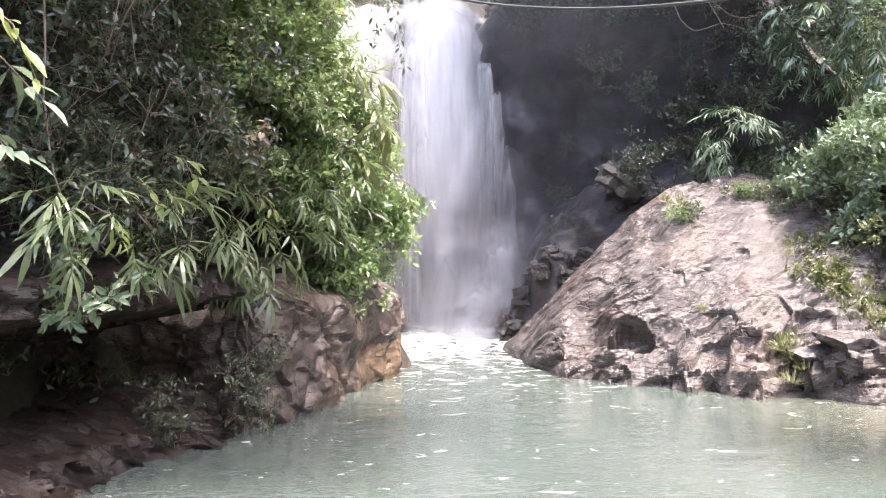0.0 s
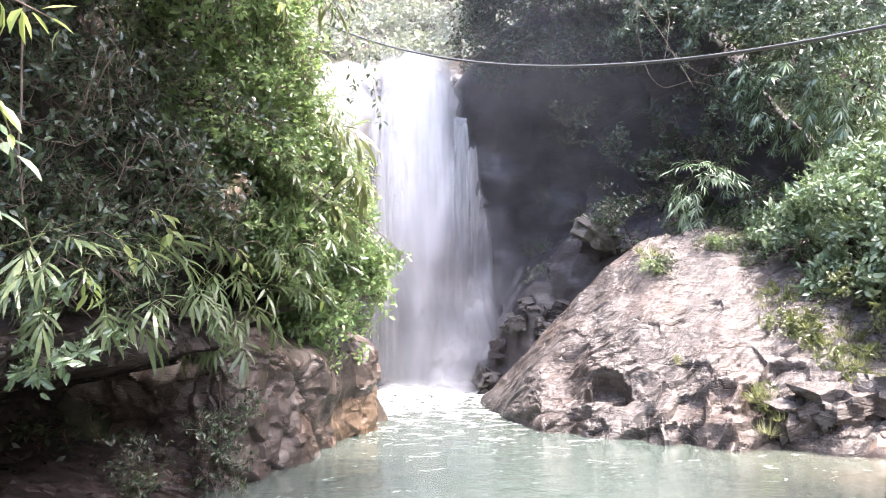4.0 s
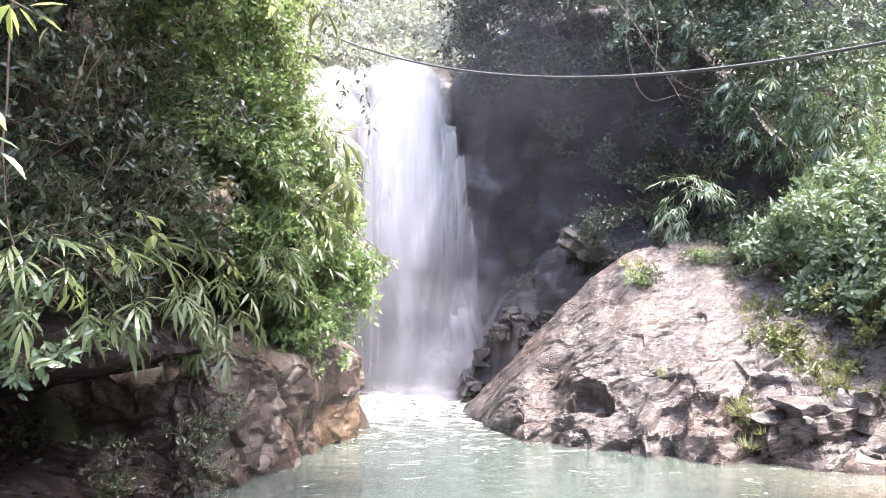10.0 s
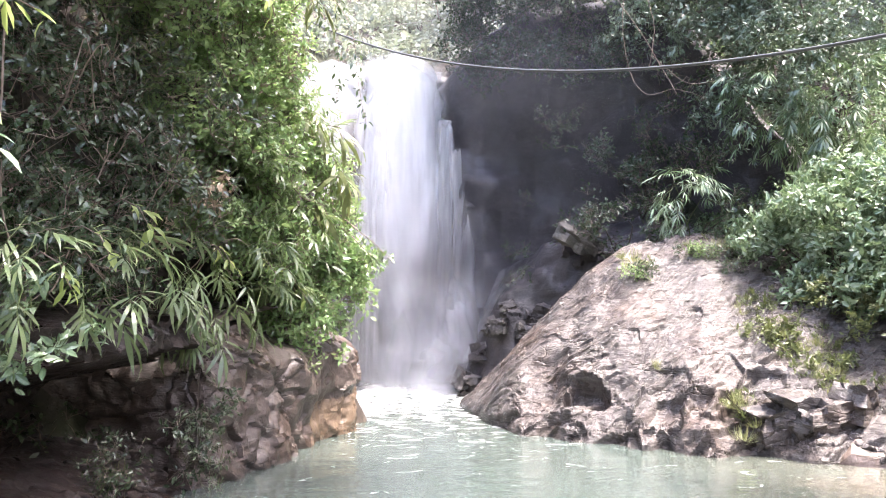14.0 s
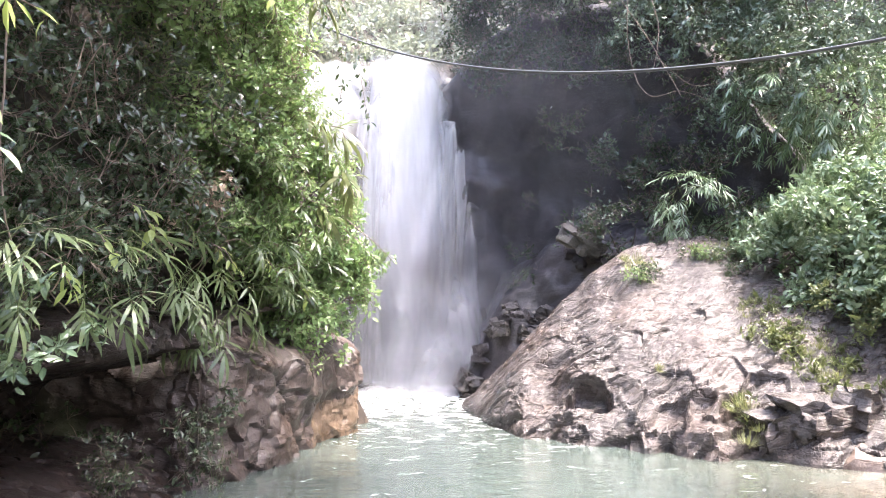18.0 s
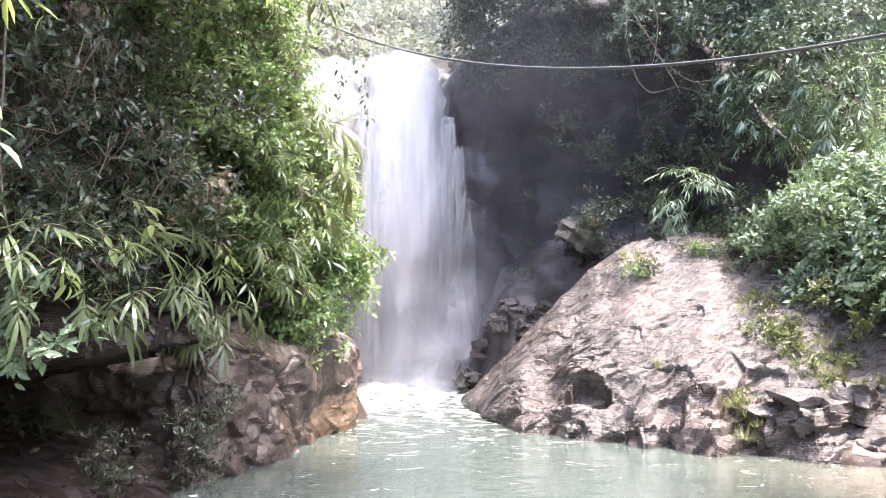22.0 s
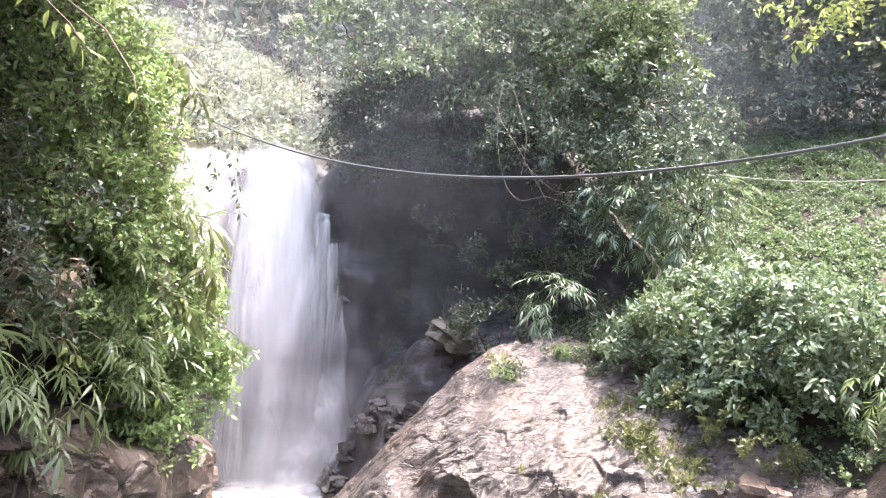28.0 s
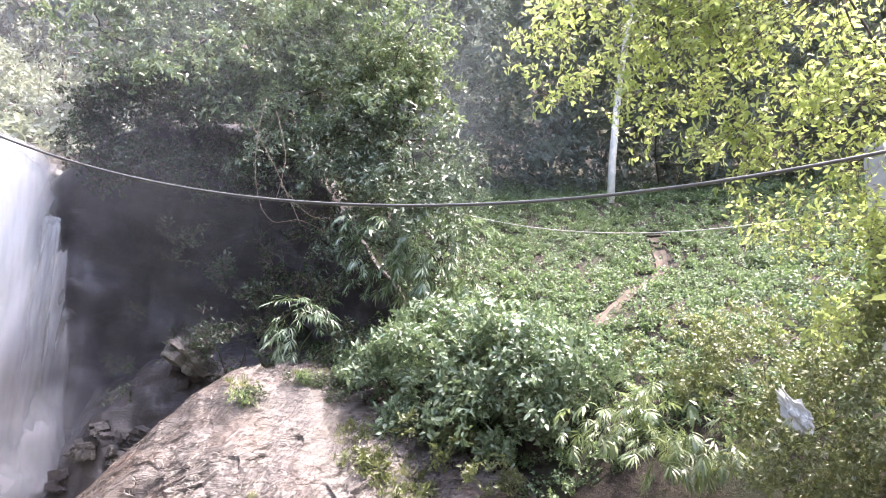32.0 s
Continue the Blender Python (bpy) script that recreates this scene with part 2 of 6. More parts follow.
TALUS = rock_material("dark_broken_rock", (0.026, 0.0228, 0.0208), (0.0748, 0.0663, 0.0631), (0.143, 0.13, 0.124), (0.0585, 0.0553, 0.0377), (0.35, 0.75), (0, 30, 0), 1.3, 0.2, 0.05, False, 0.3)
SOIL = soil_material("leafy_soil")
# red earth darkened to near black: the hollows' shade is in the colour
EARTH = rock_material("shade_dark_red_earth", (0.0105, 0.00675, 0.00525), (0.0285, 0.0188, 0.015), (0.0638, 0.045, 0.0375), (0.0225, 0.0158, 0.0128), (0.25, 0.75), (0, -25, 0), 1.6, 0.2, 0.06, False, 0.3)
RED_ROCK = rock_material("red_brown_rock", (0.0672, 0.0476, 0.0381), (0.185, 0.137, 0.112), (0.263, 0.207, 0.174), (0.213, 0.14, 0.0952), (0.2, 0.5), (0, 30, 0), 1.2, 0.2, 0.04, False, 0.2)
BARK = bark_material("brown_bark", (0.028, 0.02, 0.014), (0.075, 0.056, 0.04))
PALE_BARK = bark_material("pale_bark", (0.5, 0.5, 0.44), (0.74, 0.73, 0.66), 0.75)
TWIG = bark_material("grey_twig", (0.12, 0.09, 0.07), (0.30, 0.24, 0.19))
GREEN_STEM = bark_material("green_stem", (0.06, 0.09, 0.025), (0.13, 0.17, 0.05), 0.6)

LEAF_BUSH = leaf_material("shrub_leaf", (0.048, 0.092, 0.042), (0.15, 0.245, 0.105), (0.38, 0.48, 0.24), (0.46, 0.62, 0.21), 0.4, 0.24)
# bank and cliff shade sits in these dark greens, leaf glints in the palest
LEAF_DARK = leaf_material("shade_dark_shrub_leaf", (0.013, 0.024, 0.013), (0.036, 0.06, 0.032), (0.12, 0.155, 0.095), (0.18, 0.26, 0.09), 0.2, 0.24)
LEAF_BAMBOO = leaf_material("bamboo_leaf", (0.04, 0.066, 0.032), (0.105, 0.15, 0.07), (0.25, 0.30, 0.165), (0.34, 0.44, 0.16), 0.28, 0.3)
# the pale third colour paints sun glint onto some of the leaves
LEAF_BROAD = leaf_material("broad_leaf", (0.045, 0.075, 0.045), (0.13, 0.195, 0.115), (0.36, 0.43, 0.31), (0.32, 0.45, 0.19), 0.22, 0.2)
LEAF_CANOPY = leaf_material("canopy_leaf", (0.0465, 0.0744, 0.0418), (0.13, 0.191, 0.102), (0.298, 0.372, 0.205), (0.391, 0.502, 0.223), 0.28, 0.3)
LEAF_LOW_TIER = leaf_material("lower_tier_leaf", (0.032, 0.056, 0.036), (0.08, 0.122, 0.078), (0.19, 0.24, 0.17), (0.22, 0.31, 0.15), 0.2, 0.3)
LEAF_YELLOW = leaf_material("yellow_green_leaf", (0.12, 0.17, 0.055), (0.23, 0.30, 0.10), (0.37, 0.43, 0.17), (0.62, 0.72, 0.25), 0.58, 0.34)
LEAF_COVER = leaf_material("ground_leaf", (0.036, 0.068, 0.036), (0.088, 0.145, 0.072), (0.17, 0.24, 0.12), (0.26, 0.38, 0.14), 0.32, 0.5)
LEAF_LIME = leaf_material("lime_leaf", (0.05, 0.062, 0.026), (0.105, 0.125, 0.048), (0.21, 0.235, 0.10), (0.3, 0.36, 0.12), 0.28, 0.36)
# greyed leaf colour carries the haze and shade of the far woods
LEAF_WOODS = leaf_material("hazy_woods_leaf", (0.05, 0.066, 0.058), (0.10, 0.125, 0.105), (0.17, 0.2, 0.165), (0.22, 0.27, 0.18), 0.28, 0.75)
# pale grey-green here includes the haze over the hill above the falls
LEAF_HILL = leaf_material("hazy_hill_leaf", (0.11, 0.135, 0.10), (0.21, 0.24, 0.18), (0.34, 0.37, 0.28), (0.4, 0.46, 0.3), 0.3, 0.5)
LEAF_DEAD = leaf_material("dry_leaf", (0.18, 0.135, 0.10), (0.33, 0.265, 0.205), (0.46, 0.39, 0.32), (0.4, 0.3, 0.17), 0.2, 0.6)
GRASS = leaf_material("grass_blade", (0.09, 0.10, 0.045), (0.17, 0.185, 0.085), (0.28, 0.28, 0.15), (0.42, 0.45, 0.16), 0.3)


def water_material():
    m = Mat("milky_green_water")
    c = m.coords()
    calm = m.noise(m.coords(1, 1.0, 1), 0.35, 3)
    # silt: greener in the pool, browner by the bank to the east
    east = m.n("ShaderNodeSeparateXYZ", {"Vector": c})
    side = m.math("ADD", m.math("MULTIPLY", east.outputs[0], 0.11), m.math("MULTIPLY", calm, 0.8))
    col = m.ramp(side, (0.62, (0.07, 0.09, 0.08)), (0.86, (0.085, 0.094, 0.076)), (1.0, (0.13, 0.102, 0.078)))
    # foam flecks thicken towards the foot of the falls
    gap = m.n("ShaderNodeVectorMath", {0: c, 1: (0.35, 15.4, 0)})
    gap.operation = "DISTANCE"
    dist = gap.outputs["Value"]
    near = m.ramp(m.math("DIVIDE", dist, 12.0), (0.0, 0.32), (0.16, 0.22), (0.35, 0.12), (0.6, 0.02), (0.8, 0.0))
    fl = m.noise(m.coords(1.0, 1.5, 1), 3.4, 7, 0.68, 0.8)
    foam = m.ramp(m.math("ADD", fl, near), (0.64, 0.0), (0.76, 1.0))
    ripple = m.math("ADD", m.noise(m.coords(1, 2.0, 1), 1.8, 4, 0.6, 0.5), m.math("MULTIPLY", m.noise(m.coords(1, 1.6, 1), 7, 3), 0.35))
    nrm = m.bump(m.math("ADD", ripple, m.math("MULTIPLY", foam, 0.15)), 0.2, 0.06)
    wet = m.skin(col, 0.10, nrm, Specular_IOR_Level=0.5)
    froth = m.skin((0.66, 0.68, 0.67), 0.7, nrm)
    return m.done(m.n("ShaderNodeMixShader", {0: foam, 1: wet, 2: froth}).outputs[0])


def fall_material(name, cover, streak, edge, fine=9.0, top_fade=0.06, foot_fade=0.04):
    """Falling water: white froth in long strands with gaps between them, thinning out at the rims of the sheet."""
    m = Mat(name)
    uv = m.n("ShaderNodeSeparateXYZ", {"Vector": m.n("ShaderNodeTexCoord").outputs["UV"]})
    u, v = uv.outputs[0], uv.outputs[1]
    strands = m.noise(m.coords(fine, fine, 0.32), 1.0, 4, 0.55, 0.6)
    broad = m.noise(m.coords(1.6, 1.6, 0.35), 1.0, 3, 0.5, 0.8)
    k = m.math("ADD", m.math("MULTIPLY", strands, 0.6), m.math("MULTIPLY", broad, 0.7))
    rim = m.math("MULTIPLY", m.ramp(u, (0.0, 0.0), (edge, 1.0)), m.ramp(m.math("SUBTRACT", 1.0, u), (0.0, 0.0), (edge, 1.0)))
    ends = m.math("MULTIPLY", m.ramp(v, (0.0, 0.25 if top_fade < 0.3 else 0.0), (top_fade, 1.0)), m.ramp(m.math("SUBTRACT", 1.0, v), (0.0, 0.1), (foot_fade, 1.0)))
    k = m.math("ADD", k, m.math("MULTIPLY", m.math("SUBTRACT", m.math("MULTIPLY", rim, ends), 1.0), 0.75))
    a = m.ramp(k, (cover, 0.0), (cover + streak, 1.0))
    white = m.n("ShaderNodeBsdfDiffuse", {"Color": (0.92, 0.925, 0.93, 1)}).outputs[0]
    lit = m.n("ShaderNodeBsdfTranslucent", {"Color": (0.92, 0.925, 0.93, 1)}).outputs[0]
    body = m.n("ShaderNodeMixShader", {0: 0.55, 1: white, 2: lit}).outputs[0]
    clear = m.n("ShaderNodeBsdfTransparent").outputs[0]
    return m.done(m.n("ShaderNodeMixShader", {0: a, 1: clear, 2: body}).outputs[0])


WATER = water_material()
FALL = fall_material("falling_water", 0.03, 0.8, 0.34, 2.2)
VEIL = fall_material("thin_falling_water", 0.4, 0.75, 0.35, 5)


def mist_material(name, most):
    """Drifting spray and air haze: so thin that most light passes it, fading out at its rims."""
    m = Mat(name)
    uv = m.n("ShaderNodeSeparateXYZ", {"Vector": m.n("ShaderNodeTexCoord").outputs["UV"]})
    rim = 1.0
    for k in (0, 1):
        a = uv.outputs[k]
        side = m.math("MULTIPLY", m.math("MULTIPLY", a, m.math("SUBTRACT", 1.0, a)), 4.0)
        rim = m.math("MULTIPLY", side, rim)
    puff = m.ramp(m.noise(m.coords(), 0.6, 4, 0.55), (0.3, 0.25), (0.7, 1.0))
    a = m.math("MULTIPLY", m.math("MULTIPLY", rim, puff), most)
    white = m.n("ShaderNodeBsdfDiffuse", {"Color": (0.87, 0.875, 0.94, 1)}).outputs[0]
    lit = m.n("ShaderNodeBsdfTranslucent", {"Color": (0.87, 0.875, 0.94, 1)}).outputs[0]
    body = m.n("ShaderNodeMixShader", {0: 0.5, 1: white, 2: lit}).outputs[0]
    return m.done(m.n("ShaderNodeMixShader", {0: a, 1: m.n("ShaderNodeBsdfTransparent").outputs[0], 2: body}).outputs[0])


MIST_HAZE = mist_material("mist_and_haze", 0.115)
CANOPY_HAZE = mist_material("canopy_haze", 0.09)
HILL_HAZE = mist_material("hill_haze", 0.17)
FOOT_MIST = mist_material("foot_mist", 0.36)
SPRAY = fall_material("spray", 0.2, 0.95, 0.5, 1.2, 0.8, 0.05)


def plain_material(name, color, rough, metal=0.0, grain=40):
    m = Mat(name)
    k = m.noise(m.coords(), grain, 4)
    col = m.mix(m.ramp(k, (0.35, 0.0), (0.7, 0.6)), color, tuple(0.55 * x for x in color))
    return m.done(m.skin(col, rough, m.bump(k, 0.3, 0.003), Metallic=metal))


HOSE = plain_material("weathered_hose", (0.11, 0.11, 0.105), 0.35)
ROPE = plain_material("pale_rope", (0.42, 0.42, 0.38), 0.7)
PLASTIC = plain_material("white_plastic_bag", (0.62, 0.64, 0.65), 0.4, grain=12)
CONCRETE = plain_material("grey_concrete", (0.42, 0.42, 0.41), 0.85, grain=9)
PATH_SOIL = plain_material("trodden_soil", (0.10, 0.076, 0.06), 0.95, grain=6)

# ---- the ground: pool bed, banks, slopes and hills, one sheet out to the horizon ----
FAR = [(60, 34), (150, 60), (600, 120)]
PROFILES = [
    (-180, [(0, 0.05), (5, 0.15), (9, 2.0), (14, 6), (28, 15)] + FAR),
    (-75, [(0, 0.05), (3.5, 0.15), (5, 1.5), (8, 5.5), (14, 10), (28, 18)] + FAR),
    (-40, [(0, 0.05), (2.2, 0.1), (2.8, -0.1), (3.6, -0.6), (4.6, -0.4), (5.4, 0.3), (6.6, 1.5), (7.6, 4.5), (10, 8), (28, 18)] + FAR),
    (-27, [(0, 0.05), (2.2, 0.1), (2.8, -0.1), (3.6, -0.8), (5.6, -0.6), (7.4, 0.2), (8.0, 0.9), (8.4, 4.0), (9.5, 7), (14, 9), (28, 18)] + FAR),
    (-19.5, [(0, 0.05), (2.2, 0.1), (2.8, -0.1), (3.6, -0.8), (6.4, -0.6), (8.2, 0.2), (8.7, 0.9), (9.1, 4.2), (10, 6.5), (14, 8.5), (28, 18)] + FAR),
    (-12.6, [(0, 0.05), (2.2, 0.1), (2.8, -0.1), (3.6, -0.8), (7.4, -0.8), (8.9, 0.3), (9.4, 1.2), (9.8, 4.2), (11, 5.6), (14, 6.6), (17, 7.6), (28, 15)] + FAR),
    (-8, [(0, 0.05), (2.2, 0.1), (2.8, -0.1), (3.6, -0.8), (8.8, -0.8), (9.6, 0.8), (10.2, 2.6), (11, 3.4), (13, 3.0), (15, 3.2), (16, 5.6), (17, 7.4), (28, 13.4)] + FAR),
    (-4, [(0, 0.05), (2.2, 0.1), (2.8, -0.1), (3.6, -0.8), (10.3, -0.8), (10.9, 0.6), (11.4, 0.6), (12, -0.8), (15.8, -0.8), (16.6, 5.8), (18, 7.3), (28, 13.0)] + FAR),
    (0, [(0, 0.05), (2.2, 0.1), (2.8, -0.1), (3.6, -0.9), (15.9, -0.9), (16.7, 6.4), (18, 7.0), (28, 12.2)] + FAR),
    (5, [(0, 0.05), (2.2, 0.1), (2.8, -0.1), (3.6, -0.9), (14.8, -0.8), (16.4, 0.2), (17.6, 6.2), (18.6, 7.6), (28, 13.0)] + FAR),
    (9, [(0, 0.05), (2.2, 0.1), (2.8, -0.1), (3.6, -0.9), (12.4, -0.8), (13.4, 0.2), (15, 0.9), (17.0, 1.6), (18.2, 7.2), (20, 9), (28, 14.5)] + FAR),
    (16, [(0, 0.05), (2.2, 0.1), (2.8, -0.1), (3.6, -0.9), (9.4, -0.7), (12.6, 1.2), (14, 2.2), (16.6, 2.8), (17.8, 7.6), (20, 9.3), (28, 14)] + FAR),
    (24, [(0, 0.05), (2.2, 0.1), (2.8, -0.1), (3.6, -0.9), (9.2, -0.7), (12, 1.9), (13, 2.7), (14.9, 3.2), (16.2, 6.6), (20, 8.6), (28, 12.5)] + FAR),
    (32, [(0, 0.05), (2.2, 0.1), (2.8, -0.1), (3.6, -0.8), (9.0, -0.7), (10.4, 0.5), (11.0, 1.6), (12.7, 3.3), (15, 4.9), (18.5, 7.2), (28, 11.5)] + FAR),
    (45, [(0, 0.05), (2.2, 0.1), (2.8, -0.1), (3.6, -0.6), (8.2, -0.2), (8.9, 0.5), (9.4, 1.3), (10.5, 2.2), (12.7, 3.55), (15, 4.7), (18.5, 7.05), (28, 11)] + FAR),
    (62, [(0, 0.05), (2.2, 0.1), (2.8, -0.1), (3.6, -0.4), (7.2, -0.1), (7.9, 0.5), (8.5, 1.2), (10.5, 2.3), (12.7, 3.5), (15, 4.7), (18.5, 7.0), (28, 11)] + FAR),
    (67, [(0, 0.05), (2.6, 0.12), (4, 0.16), (6, 0.35), (8.5, 1.3), (10.5, 2.3), (12.7, 3.5), (15, 4.7), (18.5, 7.0), (28, 11)] + FAR),
    (90, [(0, 0.05), (3, 0.1), (5.5, 0.2), (8.5, 1.2), (12.7, 3.5), (18.5, 7.0), (28, 12)] + FAR),
    (180, [(0, 0.05), (5, 0.15), (9, 2.0), (14, 6), (28, 15)] + FAR),
]


def ground_height(x, y, rough=True):
    d = math.hypot(x, y)
    b = math.degrees(math.atan2(x, y))
    for (b0, p0), (b1, p1) in zip(PROFILES, PROFILES[1:]):
        if b <= b1:
            k = (b - b0) / (b1 - b0)
            break
    z = lerp(d, p0) * (1 - k) + lerp(d, p1) * k
    if rough and d > 2:
        z += fbm((x, y, 0), 0.9, 4) * 0.10 * min(1.0, d / 8) + (fbm((x, y, 7), 0.16, 3) * 0.9 if d > 22 else 0)
    return z


def build_ground():
    bearings = list(np.arange(-180, -42, 6.0)) + list(np.arange(-42, 70, 0.9)) + list(np.arange(70, 180, 6.0))
    rings = [0.5, 1.5, 2.5] + list(np.arange(3, 20, 0.22)) + list(np.geomspace(20.5, 600, 42))
    nb = len(bearings)
    verts = [(0, 0, 0.05)]
    for d in rings:
        for b in bearings:
            p = at(b, d)
            verts.append((p.x, p.y, ground_height(p.x, p.y)))
    faces = [(0, 1 + (i + 1) % nb, 1 + i) for i in range(nb)]
    for j in range(len(rings) - 1):
        for i in range(nb):
            n = (i + 1) % nb
            faces.append((1 + j * nb + i, 1 + j * nb + n, 1 + (j + 1) * nb + n, 1 + (j + 1) * nb + i))
    tagged(new("ground", mesh_of("ground", verts, faces, SOIL)), "dark leafy soil of the gorge banks and wooded hillsides", "ground", kind="structure")


build_ground()


# ---- rock ----
def crisp(me, angle=32):
    me.set_sharp_from_angle(angle=radians(angle))
    return me


def ledges(p, seed=0.0):
    """Sheets of rock that peel off along their beds: flat treads, short broken risers, beds climbing to the east."""
    w = p + Vector((0.12, 0.12, 0.12)) * fbm(p + Vector((seed, 0, 0)), 1.6, 3)
    along, across = w.x * 0.85 + w.z * 0.6, w.z * 1.1 + w.y * 0.3 - w.x * 0.72
    out = 0.0
    for k, (stretch, freq, amp, bend) in enumerate(((0.5, 1.9, 0.065, 0.3), (1.2, 4.6, 0.042, 0.2), (2.8, 11.0, 0.02, 0.1))):
        f = across + bend * noise.fractal(Vector((along * stretch, across * stretch * 1.6, seed + 5.0 * k)), 1.0, 2.0, 3) / (1 + k)
        # cross joints shift the beds from block to block
        f += 0.45 / freq * noise.cell(Vector((math.floor(along * stretch * 2.2 + 0.6 * math.sin(across * 2.3 + k)), 0.5, k + 0.5)))
        t = f * freq
        step = math.floor(t) + smooth(0.86, 1.0, t - math.floor(t))
        keep = smooth(-0.3, 0.25, fbm((w.x + 9 * k, w.y, w.z * 1.5), 0.9 + 0.6 * k, 3))
        out += amp * (step - t + 0.5) * (0.06 + 0.94 * keep)
    return out


def blocky(p, scale, seed=0.0):
    """Broken rock: flat-faced blocks with steps between them, and finer grain."""
    q = Vector(p) * scale + Vector((seed, seed * 0.7, -seed))
    d, pts = noise.voronoi(q)
    cell = noise.cell(pts[0] * 3.1)
    tilt = Vector((noise.cell(pts[0] * 5.3 + Vector((9, 0, 0))) - 0.5, noise.cell(pts[0] * 4.7 + Vector((0, 5, 0))) - 0.5, noise.cell(pts[0] * 6.1) - 0.5))
    gap = d[1] - d[0]
    return ((cell - 0.5) + 1.5 * (q - pts[0]).dot(tilt)) * smooth(0.0, 0.1, gap) - 0.3 * math.exp(-gap * 45)


def bulge(p, scale, seed=0.0):
    """Weathered rock: rounded lobes with creases between them."""
    q = Vector(p) * scale + Vector((seed, -seed * 0.6, seed * 0.3))
    d, pts = noise.voronoi(q)
    return 0.9 * (0.5 - d[0]) + 0.5 * (noise.cell(pts[0] * 3.3) - 0.5) * smooth(0.0, 0.22, d[1] - d[0]) - 0.3 * math.exp(-(d[1] - d[0]) * 28)


SLAB_SHORE = [(3.6, 12.6), (4.3, 12.3), (6, 11.0), (8.7, 9.75), (14.6, 9.15), (20, 8.95), (30, 8.95), (37, 8.6), (46, 8.0)]
SLAB_CREST = [(3.6, 12.7), (4.3, 12.45), (7.4, 12.0), (11.5, 11.8), (15.6, 11.8), (19.5, 12.2), (23, 12.4), (27, 12.0), (31.0, 11.4), (35.5, 10.8), (38, 10.0), (46, 8.9)]
SLAB_TOP = [(3.6, -0.2), (4.3, 0.12), (7.4, 0.78), (11.5, 1.72), (14, 2.22), (16, 2.47), (19.5, 2.62), (23, 2.72), (27, 2.4), (31.0, 1.85), (35.5, 1.4), (38, 0.9), (46, 0.35)]


def slab_height(bearing, distance):
    s = (distance - lerp(bearing, SLAB_SHORE)) / max(0.1, lerp(bearing, SLAB_CREST) - lerp(bearing, SLAB_SHORE))
    s = min(1.0, max(0.0, s))
    return lerp(bearing, SLAB_TOP) * (0.05 * smooth(0, 0.05, s) + 0.95 * s ** 0.85)


def slab_point(u, v):
    b = 3.6 + 42.4 * u
    s = v * 1.3 - 0.06
    d0, d1, top = lerp(b, SLAB_SHORE), lerp(b, SLAB_CREST), lerp(b, SLAB_TOP)
    d0 += 0.22 * fbm((b * 0.22, 0, 3), 1.0, 3) * smooth(5, 9, b)
    if s <= 1:
        d = d0 + (d1 - d0) * s
        z = -0.5 * smooth(0, -0.06, s) if s < 0 else top * (0.05 * smooth(0, 0.05, s) + 0.95 * s ** 0.85)
    else:
        d, z = d1 + (s - 1) * 2.2, top - ((s - 1) / 0.24) ** 1.4 * (1.5 if b < 17 else 0.25)
    p = at(b, d, z)
    out = Vector((-0.15, -0.55, 0.82))
    disp = ledges(p, 2.0) * (1 - 0.3 * smooth(0.7, 1.0, s)) * (1 + 0.5 * smooth(0.5, 0.2, s)) + 0.14 * fbm(p, 0.7, 3) + 0.02 * fbm(p, 3.0, 3) + 0.01 * fbm(p, 11, 4)
    foot = smooth(0.35, 0.05, s) * (0.3 + 0.7 * smooth(14, 24, b))
    disp += foot * 0.09 * blocky(Vector((p.x + 0.6 * p.z, p.y, p.z * 1.3 - 0.5 * p.x)), 1.7, 3.0)
    # hollow under a broken block near the water
    for hb, hh, wb, wh, deep in ((13.5, 0.56, 1.45, 0.17, 0.26),):
        hx = abs(b - hb + 1.0 * fbm(p, 2.2, 4)) / wb
        hz = (z - hh - 0.12 * (b - hb) / wb * wh + 0.06 * fbm(p, 3, 3)) / wh
        box = (hx ** 4 + hz ** 4) ** 0.25
        disp -= deep * smooth(1.12, 0.92, box) * smooth(-1.3, 0.5, hz)
        disp += 0.35 * deep * smooth(1.3, 0.7, hx) * smooth(0.85, 1.05, hz) * smooth(2.3, 1.1, hz)
    return p + out * disp * smooth(-0.06, 0.05, s + 0.02)


tagged(new("rock_slab", crisp(grid(520, 290, slab_point, "rock_slab", SLAB), 28)), "large sloping pinkish-grey wet rock slab rising from the pool", "rock", kind="structure")


